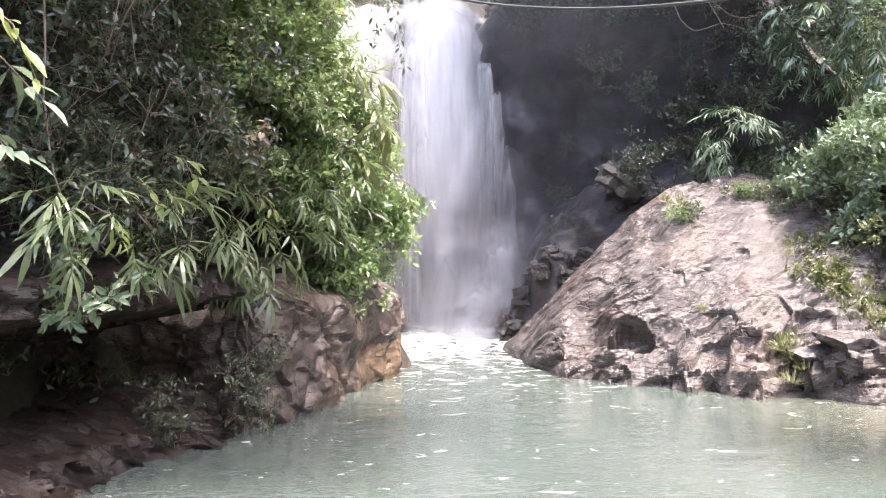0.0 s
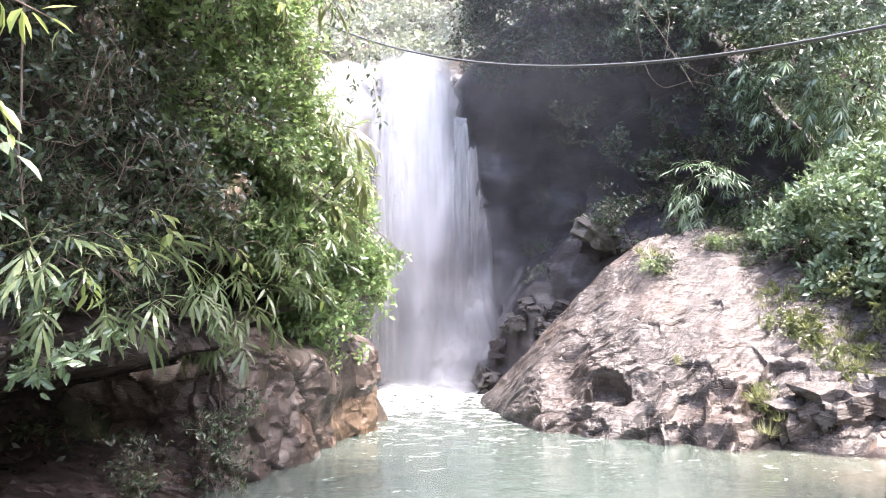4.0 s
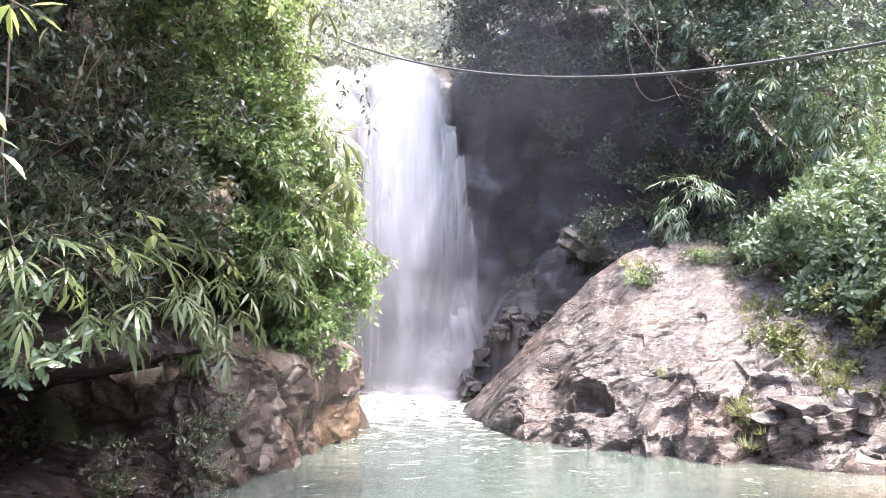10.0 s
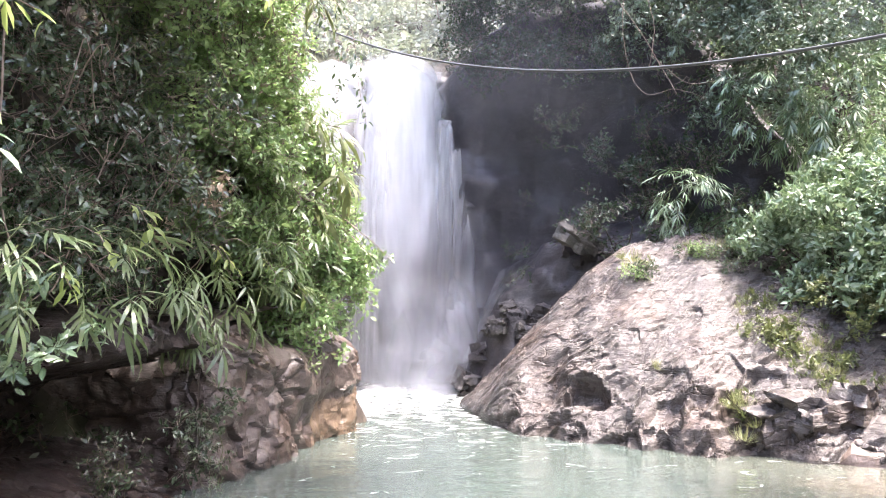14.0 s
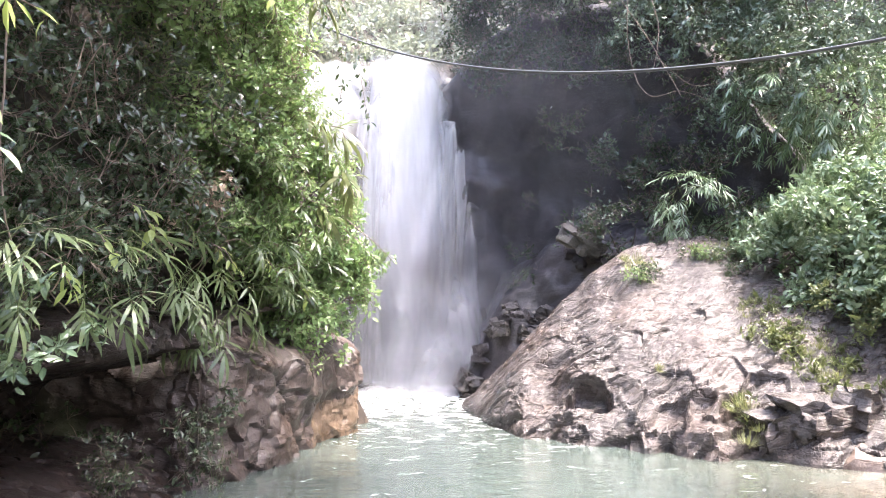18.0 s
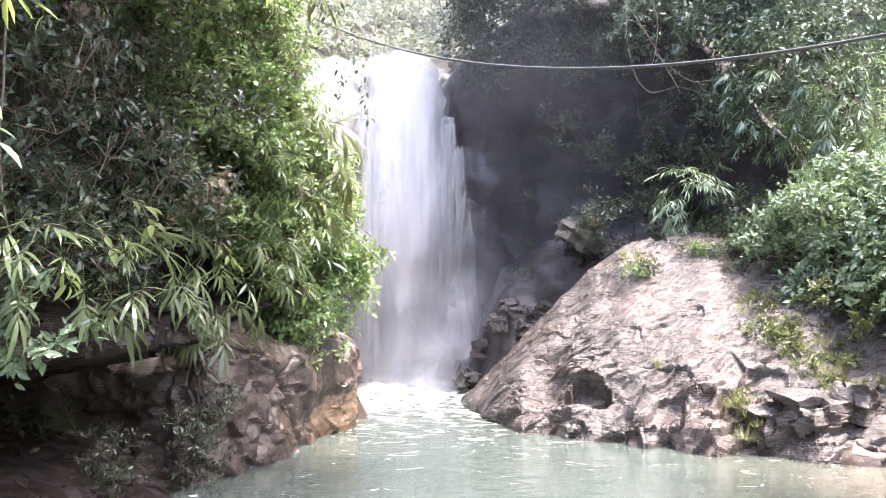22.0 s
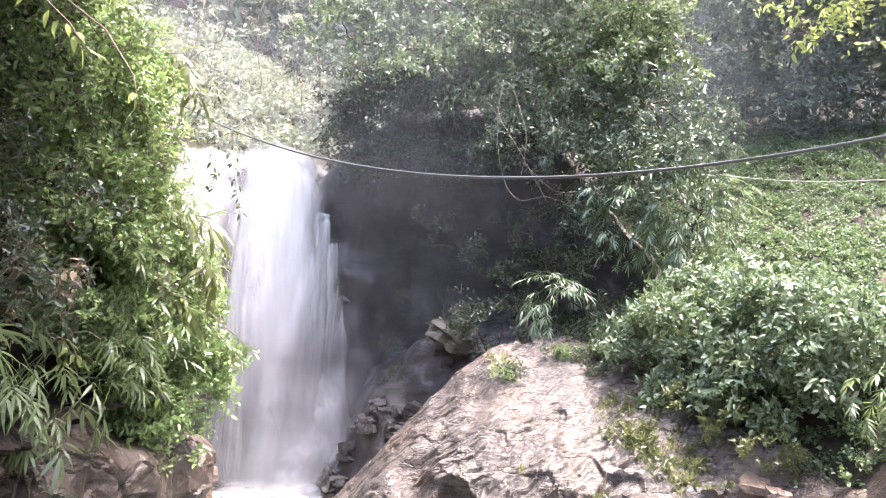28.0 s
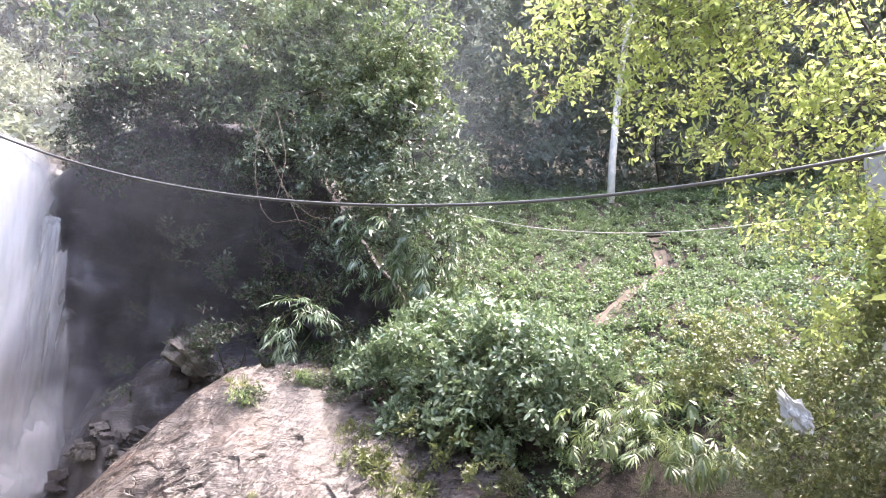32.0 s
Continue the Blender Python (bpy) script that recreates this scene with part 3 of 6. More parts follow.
def wall_along(shore, z_low, z_high, lean, nu, nv, name, material, form, back=1.4):
    """A rock wall along a shoreline: up, then back over its top."""
    pts = [at(b, d) for b, d in shore]
    lens = [0.0]
    for a, b in zip(pts, pts[1:]):
        lens.append(lens[-1] + (b - a).length)

    ways = [(pts[min(k + 1, len(pts) - 1)] - pts[max(k - 1, 0)]).normalized() for k in range(len(pts))]

    def fn(u, v):
        s = u * lens[-1]
        i = max(k for k in range(len(pts) - 1) if lens[k] <= s + 1e-9)
        k = (s - lens[i]) / (lens[i + 1] - lens[i])
        p = pts[i].lerp(pts[i + 1], k)
        ahead = ways[i].lerp(ways[i + 1], k)
        inward = Vector((-ahead.y, ahead.x, 0)).normalized()
        top = z_high(s)
        if v < 0.72:
            z = z_low + (top - z_low) * v / 0.72
            p = p + inward * lean(s, z)
        else:
            z = top + 0.25 * (v - 0.72) / 0.28
            p = p + inward * (lean(s, top) + back * ((v - 0.72) / 0.28) ** 1.3)
        p.z = z
        d = form(p)
        return p - inward * d * (1 if v < 0.8 else 0.5)

    return new(name, crisp(grid(nu, nv, fn, name, material)))


EARTH_SHORE = [(-48, 4.1), (-40, 4.4), (-32, 5.0), (-25.5, 5.55), (-19.5, 6.3), (-16.0, 6.65), (-13.4, 7.2)]
ROCK_SHORE = [(-27, 8.0), (-23, 7.9), (-19.5, 7.8), (-17, 7.5), (-14.8, 7.15), (-12.6, 7.3), (-9.5, 7.85), (-6.9, 8.65), (-4.6, 9.6), (-3.1, 10.3), (-2.7, 11.0), (-3.6, 11.7), (-6, 12.3), (-9, 12.6)]


def earth_lean(s, z):
    # a low muddy step, then a deep hollow under the roots, and their overhang
    return 0.25 * smooth(-0.1, 0.12, z) + 1.35 * smooth(0.1, 0.55, z) - 1.45 * smooth(0.85, 1.25, z)


def rock_lean(s, z):
    # a broad rounded face that bends back at its top
    return 0.04 + 0.06 * max(0.0, z) - 0.05 * smooth(0.5, 0.62, z) + 0.5 * smooth(0.85, 1.4, z) ** 1.8


def low_lean(s, z):
    return 0.1 * z + 0.3 * smooth(0.45, 0.62, z)


def earth_form(p):
    return 0.22 * bulge(p, 1.3, 4.5) + 0.11 * bulge(p, 3.1, 7.0) + 0.05 * blocky(p, 6.0, 2.0) + 0.1 * fbm(p, 1.4, 4) + 0.02 * fbm(p, 8, 4)


def bank_form(p):
    q = Vector((p.x + 0.35 * p.z, p.y, p.z * 1.15))
    return 0.24 * bulge(q, 0.7, 1.5) + 0.05 * bulge(Vector((q.x * 1.4, q.y, q.z * 0.7)), 1.9, 3.0) + 0.03 * blocky(q, 3.2, 4.0) + 0.14 * fbm(p, 1.1, 3) + 0.035 * fbm(p, 3.6, 4) + 0.012 * fbm(p, 12, 3)


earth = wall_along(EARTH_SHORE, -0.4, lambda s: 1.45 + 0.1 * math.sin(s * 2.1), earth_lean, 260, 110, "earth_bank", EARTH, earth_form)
tagged(earth, "damp earth bank hollowed out under roots, its shade put into the colour", "bank", kind="structure")
left_wall = wall_along(ROCK_SHORE, -0.45, lambda s: 1.36 + 0.06 * math.sin(s * 2.1), rock_lean, 400, 120, "bank_rock", BANK, bank_form)
tagged(left_wall, "brown fissured rock bank above the pool", "rock", kind="structure")
low_rock = wall_along([(-6.6, 9.05), (-5.8, 9.15), (-4.5, 9.65), (-3.3, 10.2), (-2.75, 10.75), (-3.0, 11.3)], -0.45, lambda s: 0.6 + 0.05 * math.sin(s * 5), low_lean, 120, 60, "bank_rock", TAWNY, lambda p: bank_form(p) * 0.85 + 0.06 * bulge(p, 1.5, 8.0), 0.6)
tagged(low_rock, "tawny iron-stained rock low in the bank at the waterline", "rock", kind="structure")


def east_lean(s, z):
    return 0.4 * smooth(0.25, 0.5, z) + 0.4 * smooth(0.4, 0.65, z) - 0.6 * smooth(0.7, 0.95, z)


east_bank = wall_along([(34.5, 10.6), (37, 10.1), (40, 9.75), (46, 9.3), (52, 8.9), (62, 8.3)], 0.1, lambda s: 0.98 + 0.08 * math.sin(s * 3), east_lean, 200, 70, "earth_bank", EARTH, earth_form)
tagged(east_bank, "undercut earth bank below the bamboo, its shade put into the colour", "bank", kind="structure")


def boulder(name, place, size, turn, seed, material, label, cut=0.75, group="", chips=None):
    """A broken block: a rounded box with flat facets and chipped edges."""
    bm = bmesh.new()
    bmesh.ops.create_cube(bm, size=2)
    bmesh.ops.subdivide_edges(bm, edges=bm.edges[:], cuts=9, use_grid_fill=True)
    for v in bm.verts:
        n = v.co.normalized()
        p = v.co * cut + n * (1 - cut) * 1.25
        p = p * (1 + (chips or (0.16 if cut > 0.75 else 0.07)) * blocky(n, 1.3, seed) + 0.05 * fbm(n + Vector((seed, 0, 0)), 3, 4))
        v.co = Vector((p.x * size[0], p.y * size[1], p.z * size[2])) * 0.5
    me = bpy.data.meshes.new(name)
    bm.to_mesh(me)
    bm.free()
    me.materials.append(material)
    me.polygons.foreach_set("use_smooth", [True] * len(me.polygons))
    ob = new(name, crisp(me, 24))
    ob.matrix_basis = pose(*place, *turn)
    return tagged(ob, label, "rock", group)


# broken blocks along the foot of the slab
for k, (b, d, z, w, h, mat, what) in enumerate(((25.9, 9.25, 0.34, 0.55, 0.36, SLAB, "dark-faced grey rock block"), (28.4, 9.3, 0.42, 0.7, 0.42, SLAB, "broken grey rock block"), (30.8, 9.5, 0.55, 0.5, 0.4, SLAB, "broken grey rock block"), (33.6, 9.75, 0.7, 0.4, 0.3, RED_ROCK, "small red-brown rock"), (35.0, 9.5, 0.65, 0.3, 0.25, RED_ROCK, "small red-brown rock"), (36.8, 9.3, 0.5, 0.35, 0.25, SLAB, "broken grey rock block"), (38.6, 9.1, 0.45, 0.3, 0.2, RED_ROCK, "small red-brown rock"))):
    boulder("rock_block", at(b, d, z), (w, w * 0.8, h), (8, -14 + 9 * (k % 3), 17 * k) if w < 1 else (10, 4, -28), 20.0 + k, mat, what + " at the foot of the slab", 0.97 if mat is SLAB else 0.7, "slab foot blocks")
boulder("rock_block", at(29.6, 9.6, 0.0), (1.4, 1.0, 0.5), (26, -4, -26), 31.0, RED_ROCK, "worn tan-pink rock at the waterline by the slab", 0.5, "slab foot blocks", 0.24)
boulder("rock_block", at(34.2, 9.4, 0.05), (1.4, 1.0, 0.5), (24, 4, -32), 37.0, RED_ROCK, "worn tan-pink rock at the waterline by the slab", 0.5, "slab foot blocks", 0.24)
boulder("boulder", at(12.9, 13.5, 2.72), (0.7, 0.5, 0.36), (22, 26, 24), 25.0, GREY_ROCK, "grey angular boulder under the dark cliff", 0.82, chips=0.16)


def talus_point(u, v):
    """Broken rock that climbs from the foot of the falls along the foot of the cliff."""
    b = 4.4 + 18 * u
    top = lerp(b, [(4.4, 0.1), (5.4, 0.8), (6.6, 1.4), (7.8, 2.0), (10.3, 2.5), (12, 2.65), (14.4, 2.8), (16, 2.9), (22.4, 3.0)])
    d0 = lerp(b, [(4.4, 14.4), (6, 13.6), (8, 13.0), (22.4, 12.5)])
    if v < 0.75:
        k = v / 0.75
        d, z = d0 + (14.3 - d0) * k ** 1.2, -0.5 + (top + 0.5) * k ** 0.8
    else:
        k = (v - 0.75) / 0.25
        d, z = 14.3 + 1.8 * k, top + 0.35 * k
    p = at(b, d, z)
    return p + Vector((-0.2, -0.7, 0.6)) * (0.35 * fbm(p, 0.8, 4) + 0.06 * fbm(p, 3.5, 4))


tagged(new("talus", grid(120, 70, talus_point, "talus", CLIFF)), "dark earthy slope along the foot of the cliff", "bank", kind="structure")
fallen = random.Random(14)
for k in range(34):
    u, v = (k * 0.618 + 0.1) % 1, 0.22 + 0.52 * ((k * 0.755) % 1)
    w = fallen.uniform(0.25, 0.75) * (0.6 + 0.5 * v)
    boulder("boulder", talus_point(u, v) - Vector((0, 0, 0.08)), (w, w * 0.75, w * fallen.uniform(0.5, 0.9)), (fallen.uniform(-25, 25), fallen.uniform(-35, 10), fallen.uniform(0, 180)), 50.0 + k, TALUS if k % 3 else CLIFF, "dark angular rock lying on the slope under the cliff", 0.85, "fallen rocks", 0.2)


def cliff_point(u, v):
    b = 1.6 + 27.4 * u
    z = -0.6 + lerp(b, [(1.6, 7.0), (3.2, 7.3), (5, 7.8), (9, 8.8), (18, 8.8), (22, 7.4), (25, 5.8), (29, 4.6)]) * v
    r = lerp(b, [(1.6, 17.6), (2.6, 16.6), (4, 16.0), (6, 15.8), (10, 16.1), (15, 15.9), (20, 15.0), (25, 13.9), (29, 13.2)])
    # hollow below, leaning out above
    r += 0.5 * math.sin(min(1, max(0, z) / 6.0) * math.pi) - 0.55 * smooth(4.5, 7.5, z)
    r += 2.2 * smooth(0.88, 1.0, v) ** 2
    r -= smooth(2.6, 0.0, z) * lerp(b, [(4, 0.2), (8, 1.2), (14, 1.5), (20, 1.2), (29, 0.4)])
    p = at(b, r, z)
    d = 0.3 * fbm(Vector((p.x + 0.6 * p.z, p.y, p.z - 0.6 * p.x)), 0.8, 2) + 0.45 * fbm(p, 0.45, 3) + 0.1 * fbm(p, 1.6, 5)
    return p + Vector((0, -1, 0.1)) * d


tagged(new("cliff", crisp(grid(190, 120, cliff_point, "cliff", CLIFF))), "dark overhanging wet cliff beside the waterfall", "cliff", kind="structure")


def fall_cliff_point(u, v):
    b = -13 + 18.5 * u
    z = -0.8 + 7.7 * v
    r = 16.25 + 0.35 * v
    if b < -3.5:
        step = lerp(z, [(-1, 0), (4.2, 0.0), (4.6, 0.35), (5.4, 0.45), (5.7, 0.8), (6.3, 0.9), (7, 1.4)])
        r += step * smooth(-3.5, -5, b) - 0.4 * smooth(-4, -9, b)
    if z > 6.4:
        r += ((z - 6.4) / 0.5) ** 2 * 1.2
    p = at(b, r, z)
    return p + Vector((0, -1, 0)) * (0.2 * blocky(p, 1.0, 14.0) + 0.08 * blocky(p, 2.8, 16.0) + 0.04 * fbm(p, 4, 3))


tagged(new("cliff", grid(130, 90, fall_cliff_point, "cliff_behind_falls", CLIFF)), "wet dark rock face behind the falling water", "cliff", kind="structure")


# ---- water ----
def pool_point(u, v):
    x, y = -9 + 19 * u, 1.2 + 15.6 * v
    near = math.exp(-((x - 0.35) ** 2 + (y - 15.2) ** 2) / 9.0)
    z = 0.007 * fbm((x * 0.8, y * 1.4, 0), 1.5, 4) + near * 0.06 * fbm((x, y, 3), 3.0, 4)
    return Vector((x, y, z))


tagged(new("water", grid(300, 330, pool_point, "water", WATER)), "milky grey-green pool water with drifting foam", "water", kind="structure")

falls = thing("waterfall", (0.3, 15.5, 0), "tall white waterfall plunging over dark rock into the pool", "waterfall")


def sheet(name, left, right, z0, z1, y_of, material, label, nu=70, nv=130, seed=0.0, ripple=0.018):
    def fn(u, v):
        z = z1 + (z0 - z1) * v + (1 - v) * (0.16 * fbm((u * 4, 0, seed), 1.0, 3) - 0.1 * (2 * u - 1) ** 2)
        x = lerp(z, left) * (1 - u) + lerp(z, right) * u
        y = y_of(z, u)
        x += 0.05 * fbm((x * 1.5, z * 0.9, seed), 1.0, 3)
        y += ripple * fbm((x * 5, z * 0.35, seed + 2), 1.0, 4) + 0.08 * math.cos(u * math.pi * 2)
        return Vector((x, y, z)) - Vector((0.3, 15.5, 0))
    return child(name, grid(nu, nv, fn, name, material), falls, label)


CREST = 6.9


def drop_y(z, u):
    fall = max(0.0, CREST - z)
    return 15.95 - 0.55 * (1 - math.exp(-fall * 0.55)) + (0.6 * (z - 6.6) if z > 6.6 else 0)


L0 = [(0, -1.25), (3, -1.2), (5.4, -1.12), (6.9, -1.12)]
sheet("main_sheet", L0, [(0, 1.6), (2.2, 1.42), (4.8, 1.22), (5.3, 1.24), (5.5, 1.18), (6.2, 1.1), (6.9, 1.02)], -0.05, CREST + 0.05, drop_y, FALL, "dense white falling water", 90, 150, 1.0)
sheet("back_sheet", L0, [(0, 1.5), (5.3, 1.2), (6.9, 0.98)], -0.05, CREST - 0.02, lambda z, u: drop_y(z, u) + 0.2, FALL, "dense white falling water", 50, 90, 23.0)
sheet("inner_sheet", [(0, -1.0), (5.4, -0.9), (6.9, -0.85)], [(0, 1.15), (5.4, 1.0), (6.9, 0.9)], -0.05, 6.5, lambda z, u: drop_y(z, u) - 0.16, FALL, "dense white falling water", 70, 130, 6.0)
sheet("veil", [(0, 0.3), (5.3, 0.5)], [(0, 1.75), (2.2, 1.55), (4.0, 1.32), (5.35, 1.2)], 0.0, 5.4, lambda z, u: drop_y(z, u) - 0.22 - 0.1 * u, VEIL, "thin veil of falling strands", 70, 130, 11.0, 0.06)
sheet("veil", [(0, 0.7), (4.9, 0.8)], [(0, 2.0), (2.2, 1.7), (4.0, 1.45), (4.9, 1.26)], 0.0, 4.9, lambda z, u: drop_y(z, u) - 0.3 - 0.1 * u, VEIL, "thin veil of falling strands", 40, 110, 27.0, 0.04)
sheet("veil", [(0, -1.5), (3.0, -1.35), (6.0, -1.2)], [(0, 0.2), (6.0, 0.1)], 0.0, 6.0, lambda z, u: drop_y(z, u) - 0.25, VEIL, "thin veil of falling strands", 60, 130, 17.0, 0.05)


def shelf_fn(u, v):
    a = v * 1.5
    x = 0.5 + (0.62 + 0.08 * math.sin(v * 5)) * u
    dip = 0.10 * (2 * u - 0.9) ** 2 + 0.05 * fbm((u * 5, 0, 8), 1, 2)
    return Vector((x + 0.08 * v, 15.66 - (0.30 + 0.06 * math.sin(u * 9)) * math.sin(a), 5.1 - dip + 0.26 * math.cos(a) - 1.3 * max(0, v - 0.55))) + Vector((0, 1, 0)) * 0.05 * fbm((x * 7, v, 4), 1, 3) - Vector((0.3, 15.5, 0))


child("shelf_spill", grid(40, 40, shelf_fn, "shelf_spill", VEIL), falls, "water arching over a ledge")


def step_spill(x0, x1, z0, z1, y, seed):
    def fn(u, v):
        x = x0 + (x1 - x0) * u
        z = z1 + (z0 - z1) * v + (1 - v) * 0.14 * fbm((x * 1.6, 0, seed), 1, 3)
        return Vector((x + 0.1 * fbm((x, z, seed), 2, 3), y - 0.45 * math.sin(v * 1.5) + 0.08 * fbm((x * 5, z, seed), 1, 3), z)) - Vector((0.3, 15.5, 0))
    child("cascade", grid(50, 40, fn, "cascade", FALL), falls, "white water tumbling down rock steps")


step_spill(-2.6, -0.4, 5.5, 6.75, 16.35, 31)
step_spill(-2.6, -0.5, 4.5, 5.9, 16.05, 32)
step_spill(-1.9, -0.95, 3.6, 4.8, 15.9, 33)


def splash_fn(u, v):
    a = 0.15 + 1.2 * v
    x = 0.8 + 0.95 * u * math.sin(a) + 0.1 * v
    z = 2.2 * math.cos(a * 0.98) * (0.55 + 0.5 * u) + 0.05
    return Vector((x - 0.25 * v, 14.95 - 0.25 * v + 0.1 * u, max(0.0, z))) + Vector((0.05, 0.05, 0.05)) * fbm((u * 4, v * 2, 3), 1.5, 3) - Vector((0.3, 15.5, 0))


child("splash", grid(44, 50, splash_fn, "splash", FALL), falls, "fan of white water thrown off a rock")
for i, (x, y, w, h) in enumerate(((0.2, 14.9, 1.9, 3.2), (1.0, 14.85, 0.75, 3.0), (0.5, 14.6, 1.6, 1.6), (0.0, 14.3, 1.7, 0.6), (0.8, 14.3, 1.2, 0.8))):
    def mist_fn(u, v, x=x, y=y, w=w, h=h, i=i):
        a = (u - 0.5) * 2.4
        return Vector((x + w * math.sin(a), y + 0.5 - 0.5 * math.cos(a), h * (1 - v) - 0.05)) + Vector((0, 1, 0)) * 0.12 * fbm((u * 3, v * 3, i), 1, 3) - Vector((0.3, 15.5, 0))
    child("spray", grid(36, 24, mist_fn, "spray", SPRAY), falls, "drifting spray at the foot of the falls")

# pale sheets: spray at the falls, plus added haze over hill, canopy and woods
for i, (x, y, w, z0, z1) in enumerate(((3.2, 13.9, 3.0, 0.4, 11.0), (1.6, 14.4, 1.6, -0.2, 2.4), (4.6, 12.7, 4.6, 4.2, 14.0), (-1.2, 16.9, 4.0, 5.2, 15.0), (0.2, 14.2, 1.9, -1.2, 3.4), (0.5, 14.5, 1.35, -1.6, 3.8), (11.0, 15.4, 7.0, 4.6, 15.0))):
    def haze_fn(u, v, x=x, y=y, w=w, z0=z0, z1=z1, i=i):
        return Vector((x + w * (2 * u - 1), y + 0.5 * (2 * u - 1) ** 2 + 0.25 * fbm((u * 3, v * 3, i), 1, 2), z1 + (z0 - z1) * v)) - Vector((0.3, 15.5, 0))
    child("mist", grid(24, 24, haze_fn, "mist", (MIST_HAZE, MIST_HAZE, CANOPY_HAZE, HILL_HAZE, FOOT_MIST, FOOT_MIST, MIST_HAZE)[i]), falls, "thin pale sheet standing in for mist and haze")

# ---- foliage: leaves, sprays of leaves, and plants made of them ----
def leaf_shape(length, width, curl=0.15, fold=0.12, slim=False):
    """A single leaf along +y, its upper face to +z."""
    if slim:
        v = [(0, 0, 0), (-0.42, 0.22, 0.02), (0.42, 0.22, 0.02), (-0.5, 0.5, 0.0), (0.5, 0.5, 0.0), (-0.28, 0.8, -0.3 * curl), (0.28, 0.8, -0.3 * curl), (0, 1.0, -curl)]
        f = [(0, 2, 1), (1, 2, 4, 3), (3, 4, 6, 5), (5, 6, 7)]
    else:
        v = [(0, 0, 0), (-0.44, 0.3, fold), (0, 0.3, 0), (0.44, 0.3, fold), (-0.4, 0.65, fold - 0.3 * curl), (0, 0.65, -0.3 * curl), (0.4, 0.65, fold - 0.3 * curl), (0, 1.0, -curl)]
        f = [(0, 2, 1), (0, 3, 2), (1, 2, 5, 4), (2, 3, 6, 5), (4, 5, 7), (5, 6, 7)]
    a = np.array(v) * (width, length, 1)
    a[:, 2] *= np.where(np.arange(len(a)) > 0, 1, 1) * length if slim else width
    return a, f


def frame_of(way, up):
    y = Vector(way).normalized()
    x = y.cross(Vector(up))
    x = x.normalized() if x.length > 1e-4 else Vector((1, 0, 0))
    return np.array(Matrix((x, y, x.cross(y))).transposed())


class Spray:
    """Gathers leaves and twigs into one small mesh that is used many times."""

    def __init__(self):
        self.v, self.f, self.mat, self.count = [], [], [], 0

    def add(self, verts, faces, slot):
        self.v.append(np.asarray(verts, dtype=float))
        self.f += [tuple(self.count + i for i in f) for f in faces]
        self.mat += [slot] * len(faces)
        self.count += len(verts)

    def leaf(self, p, way, up, length, width, curl, slim=False):
        a, f = leaf_shape(length, width, curl, slim=slim)
        self.add(a @ frame_of(way, up).T + np.array(p), f, 0)

    def twig(self, a, b, r, rng):
        v, f = tube(bent(a, b, rng, 0.06, 4), [r, r * 0.85, r * 0.7, r * 0.5], 3)
        self.add([tuple(p) for p in v], f[:-2], 1)

    def mesh(self, name, leaf_mat, twig_mat):
        me = mesh_of(name, np.concatenate(self.v), self.f, leaf_mat, False)
        me.materials.append(twig_mat)
        me.polygons.foreach_set("material_index", self.mat)
        return me


def rand_dir(rng, low=-1.0):
    while True:
        v = Vector((rng.uniform(-1, 1), rng.uniform(-1, 1), rng.uniform(low, 1)))
        if 0.05 < v.length < 1:
            return v.normalized()


def ovate_spray(seed, leaves, radius, length, width, flat=0.55, droop=0.3):
    """A twiggy handful of oval leaves, outwards is +z."""
    rng, s = random.Random(seed), Spray()
    tips = []
    for _ in range(5):
        t = rand_dir(rng, -0.1) * radius * rng.uniform(0.7, 1.0)
        t.z = abs(t.z) * flat
        s.twig((0, 0, -0.25 * radius), t, 0.004, rng)
        tips.append(t)
    for i in range(leaves):
        t = tips[i % 5]
        p = Vector((0, 0, -0.2 * radius)).lerp(t, rng.uniform(0.35, 1.05)) + rand_dir(rng) * radius * 0.16
        way = (t.normalized() * 0.6 + rand_dir(rng) - Vector((0, 0, droop))).normalized()
        up = (Vector((0, 0, 1)) + 0.7 * rand_dir(rng)).normalized()
        k = rng.uniform(0.65, 1.2)
        s.leaf(p, way, up, length * k, width * k, rng.uniform(0.05, 0.5))
    return s


def bamboo_layout(seed, leaves, length):
    """A drooping twig and the poses of its fan of leaves; it hangs towards +y."""
    rng = random.Random(seed)
    tip = Vector((rng.uniform(-0.03, 0.03), 0.10, -0.03))
    poses = []
    for i in range(leaves):
        k = i / max(1, leaves - 1)
        p = Vector((0, -0.04, 0.03)).lerp(tip, 0.4 + 0.6 * k)
        a = (1 if i % 2 else -1) * (1.2 - 1.08 * k) * rng.uniform(0.7, 1.2)
        way = Vector((math.sin(a), math.cos(a), -0.1 - 0.4 * rng.random()))
        m = Matrix([list(r) for r in frame_of(way, Vector((rng.uniform(-0.4, 0.4), -0.2, 1)))]).to_4x4()
        poses.append(Matrix.Translation(p) @ m @ Matrix.Scale(length * rng.uniform(0.75, 1.1) * (0.72 + 0.28 * k), 4))
    return tip, poses


def bamboo_spray(seed, leaves, length):
    rng, s = random.Random(seed), Spray()
    tip, poses = bamboo_layout(seed, leaves, length)
    s.twig((0, -0.16, 0.05), tip, 0.004, rng)
    for m in poses:
        a, f = leaf_shape(1.0, 0.13, 0.22, slim=True)
        n = np.array(m)
        s.add(a @ n[:3, :3].T + n[:3, 3], f, 0)
    return s


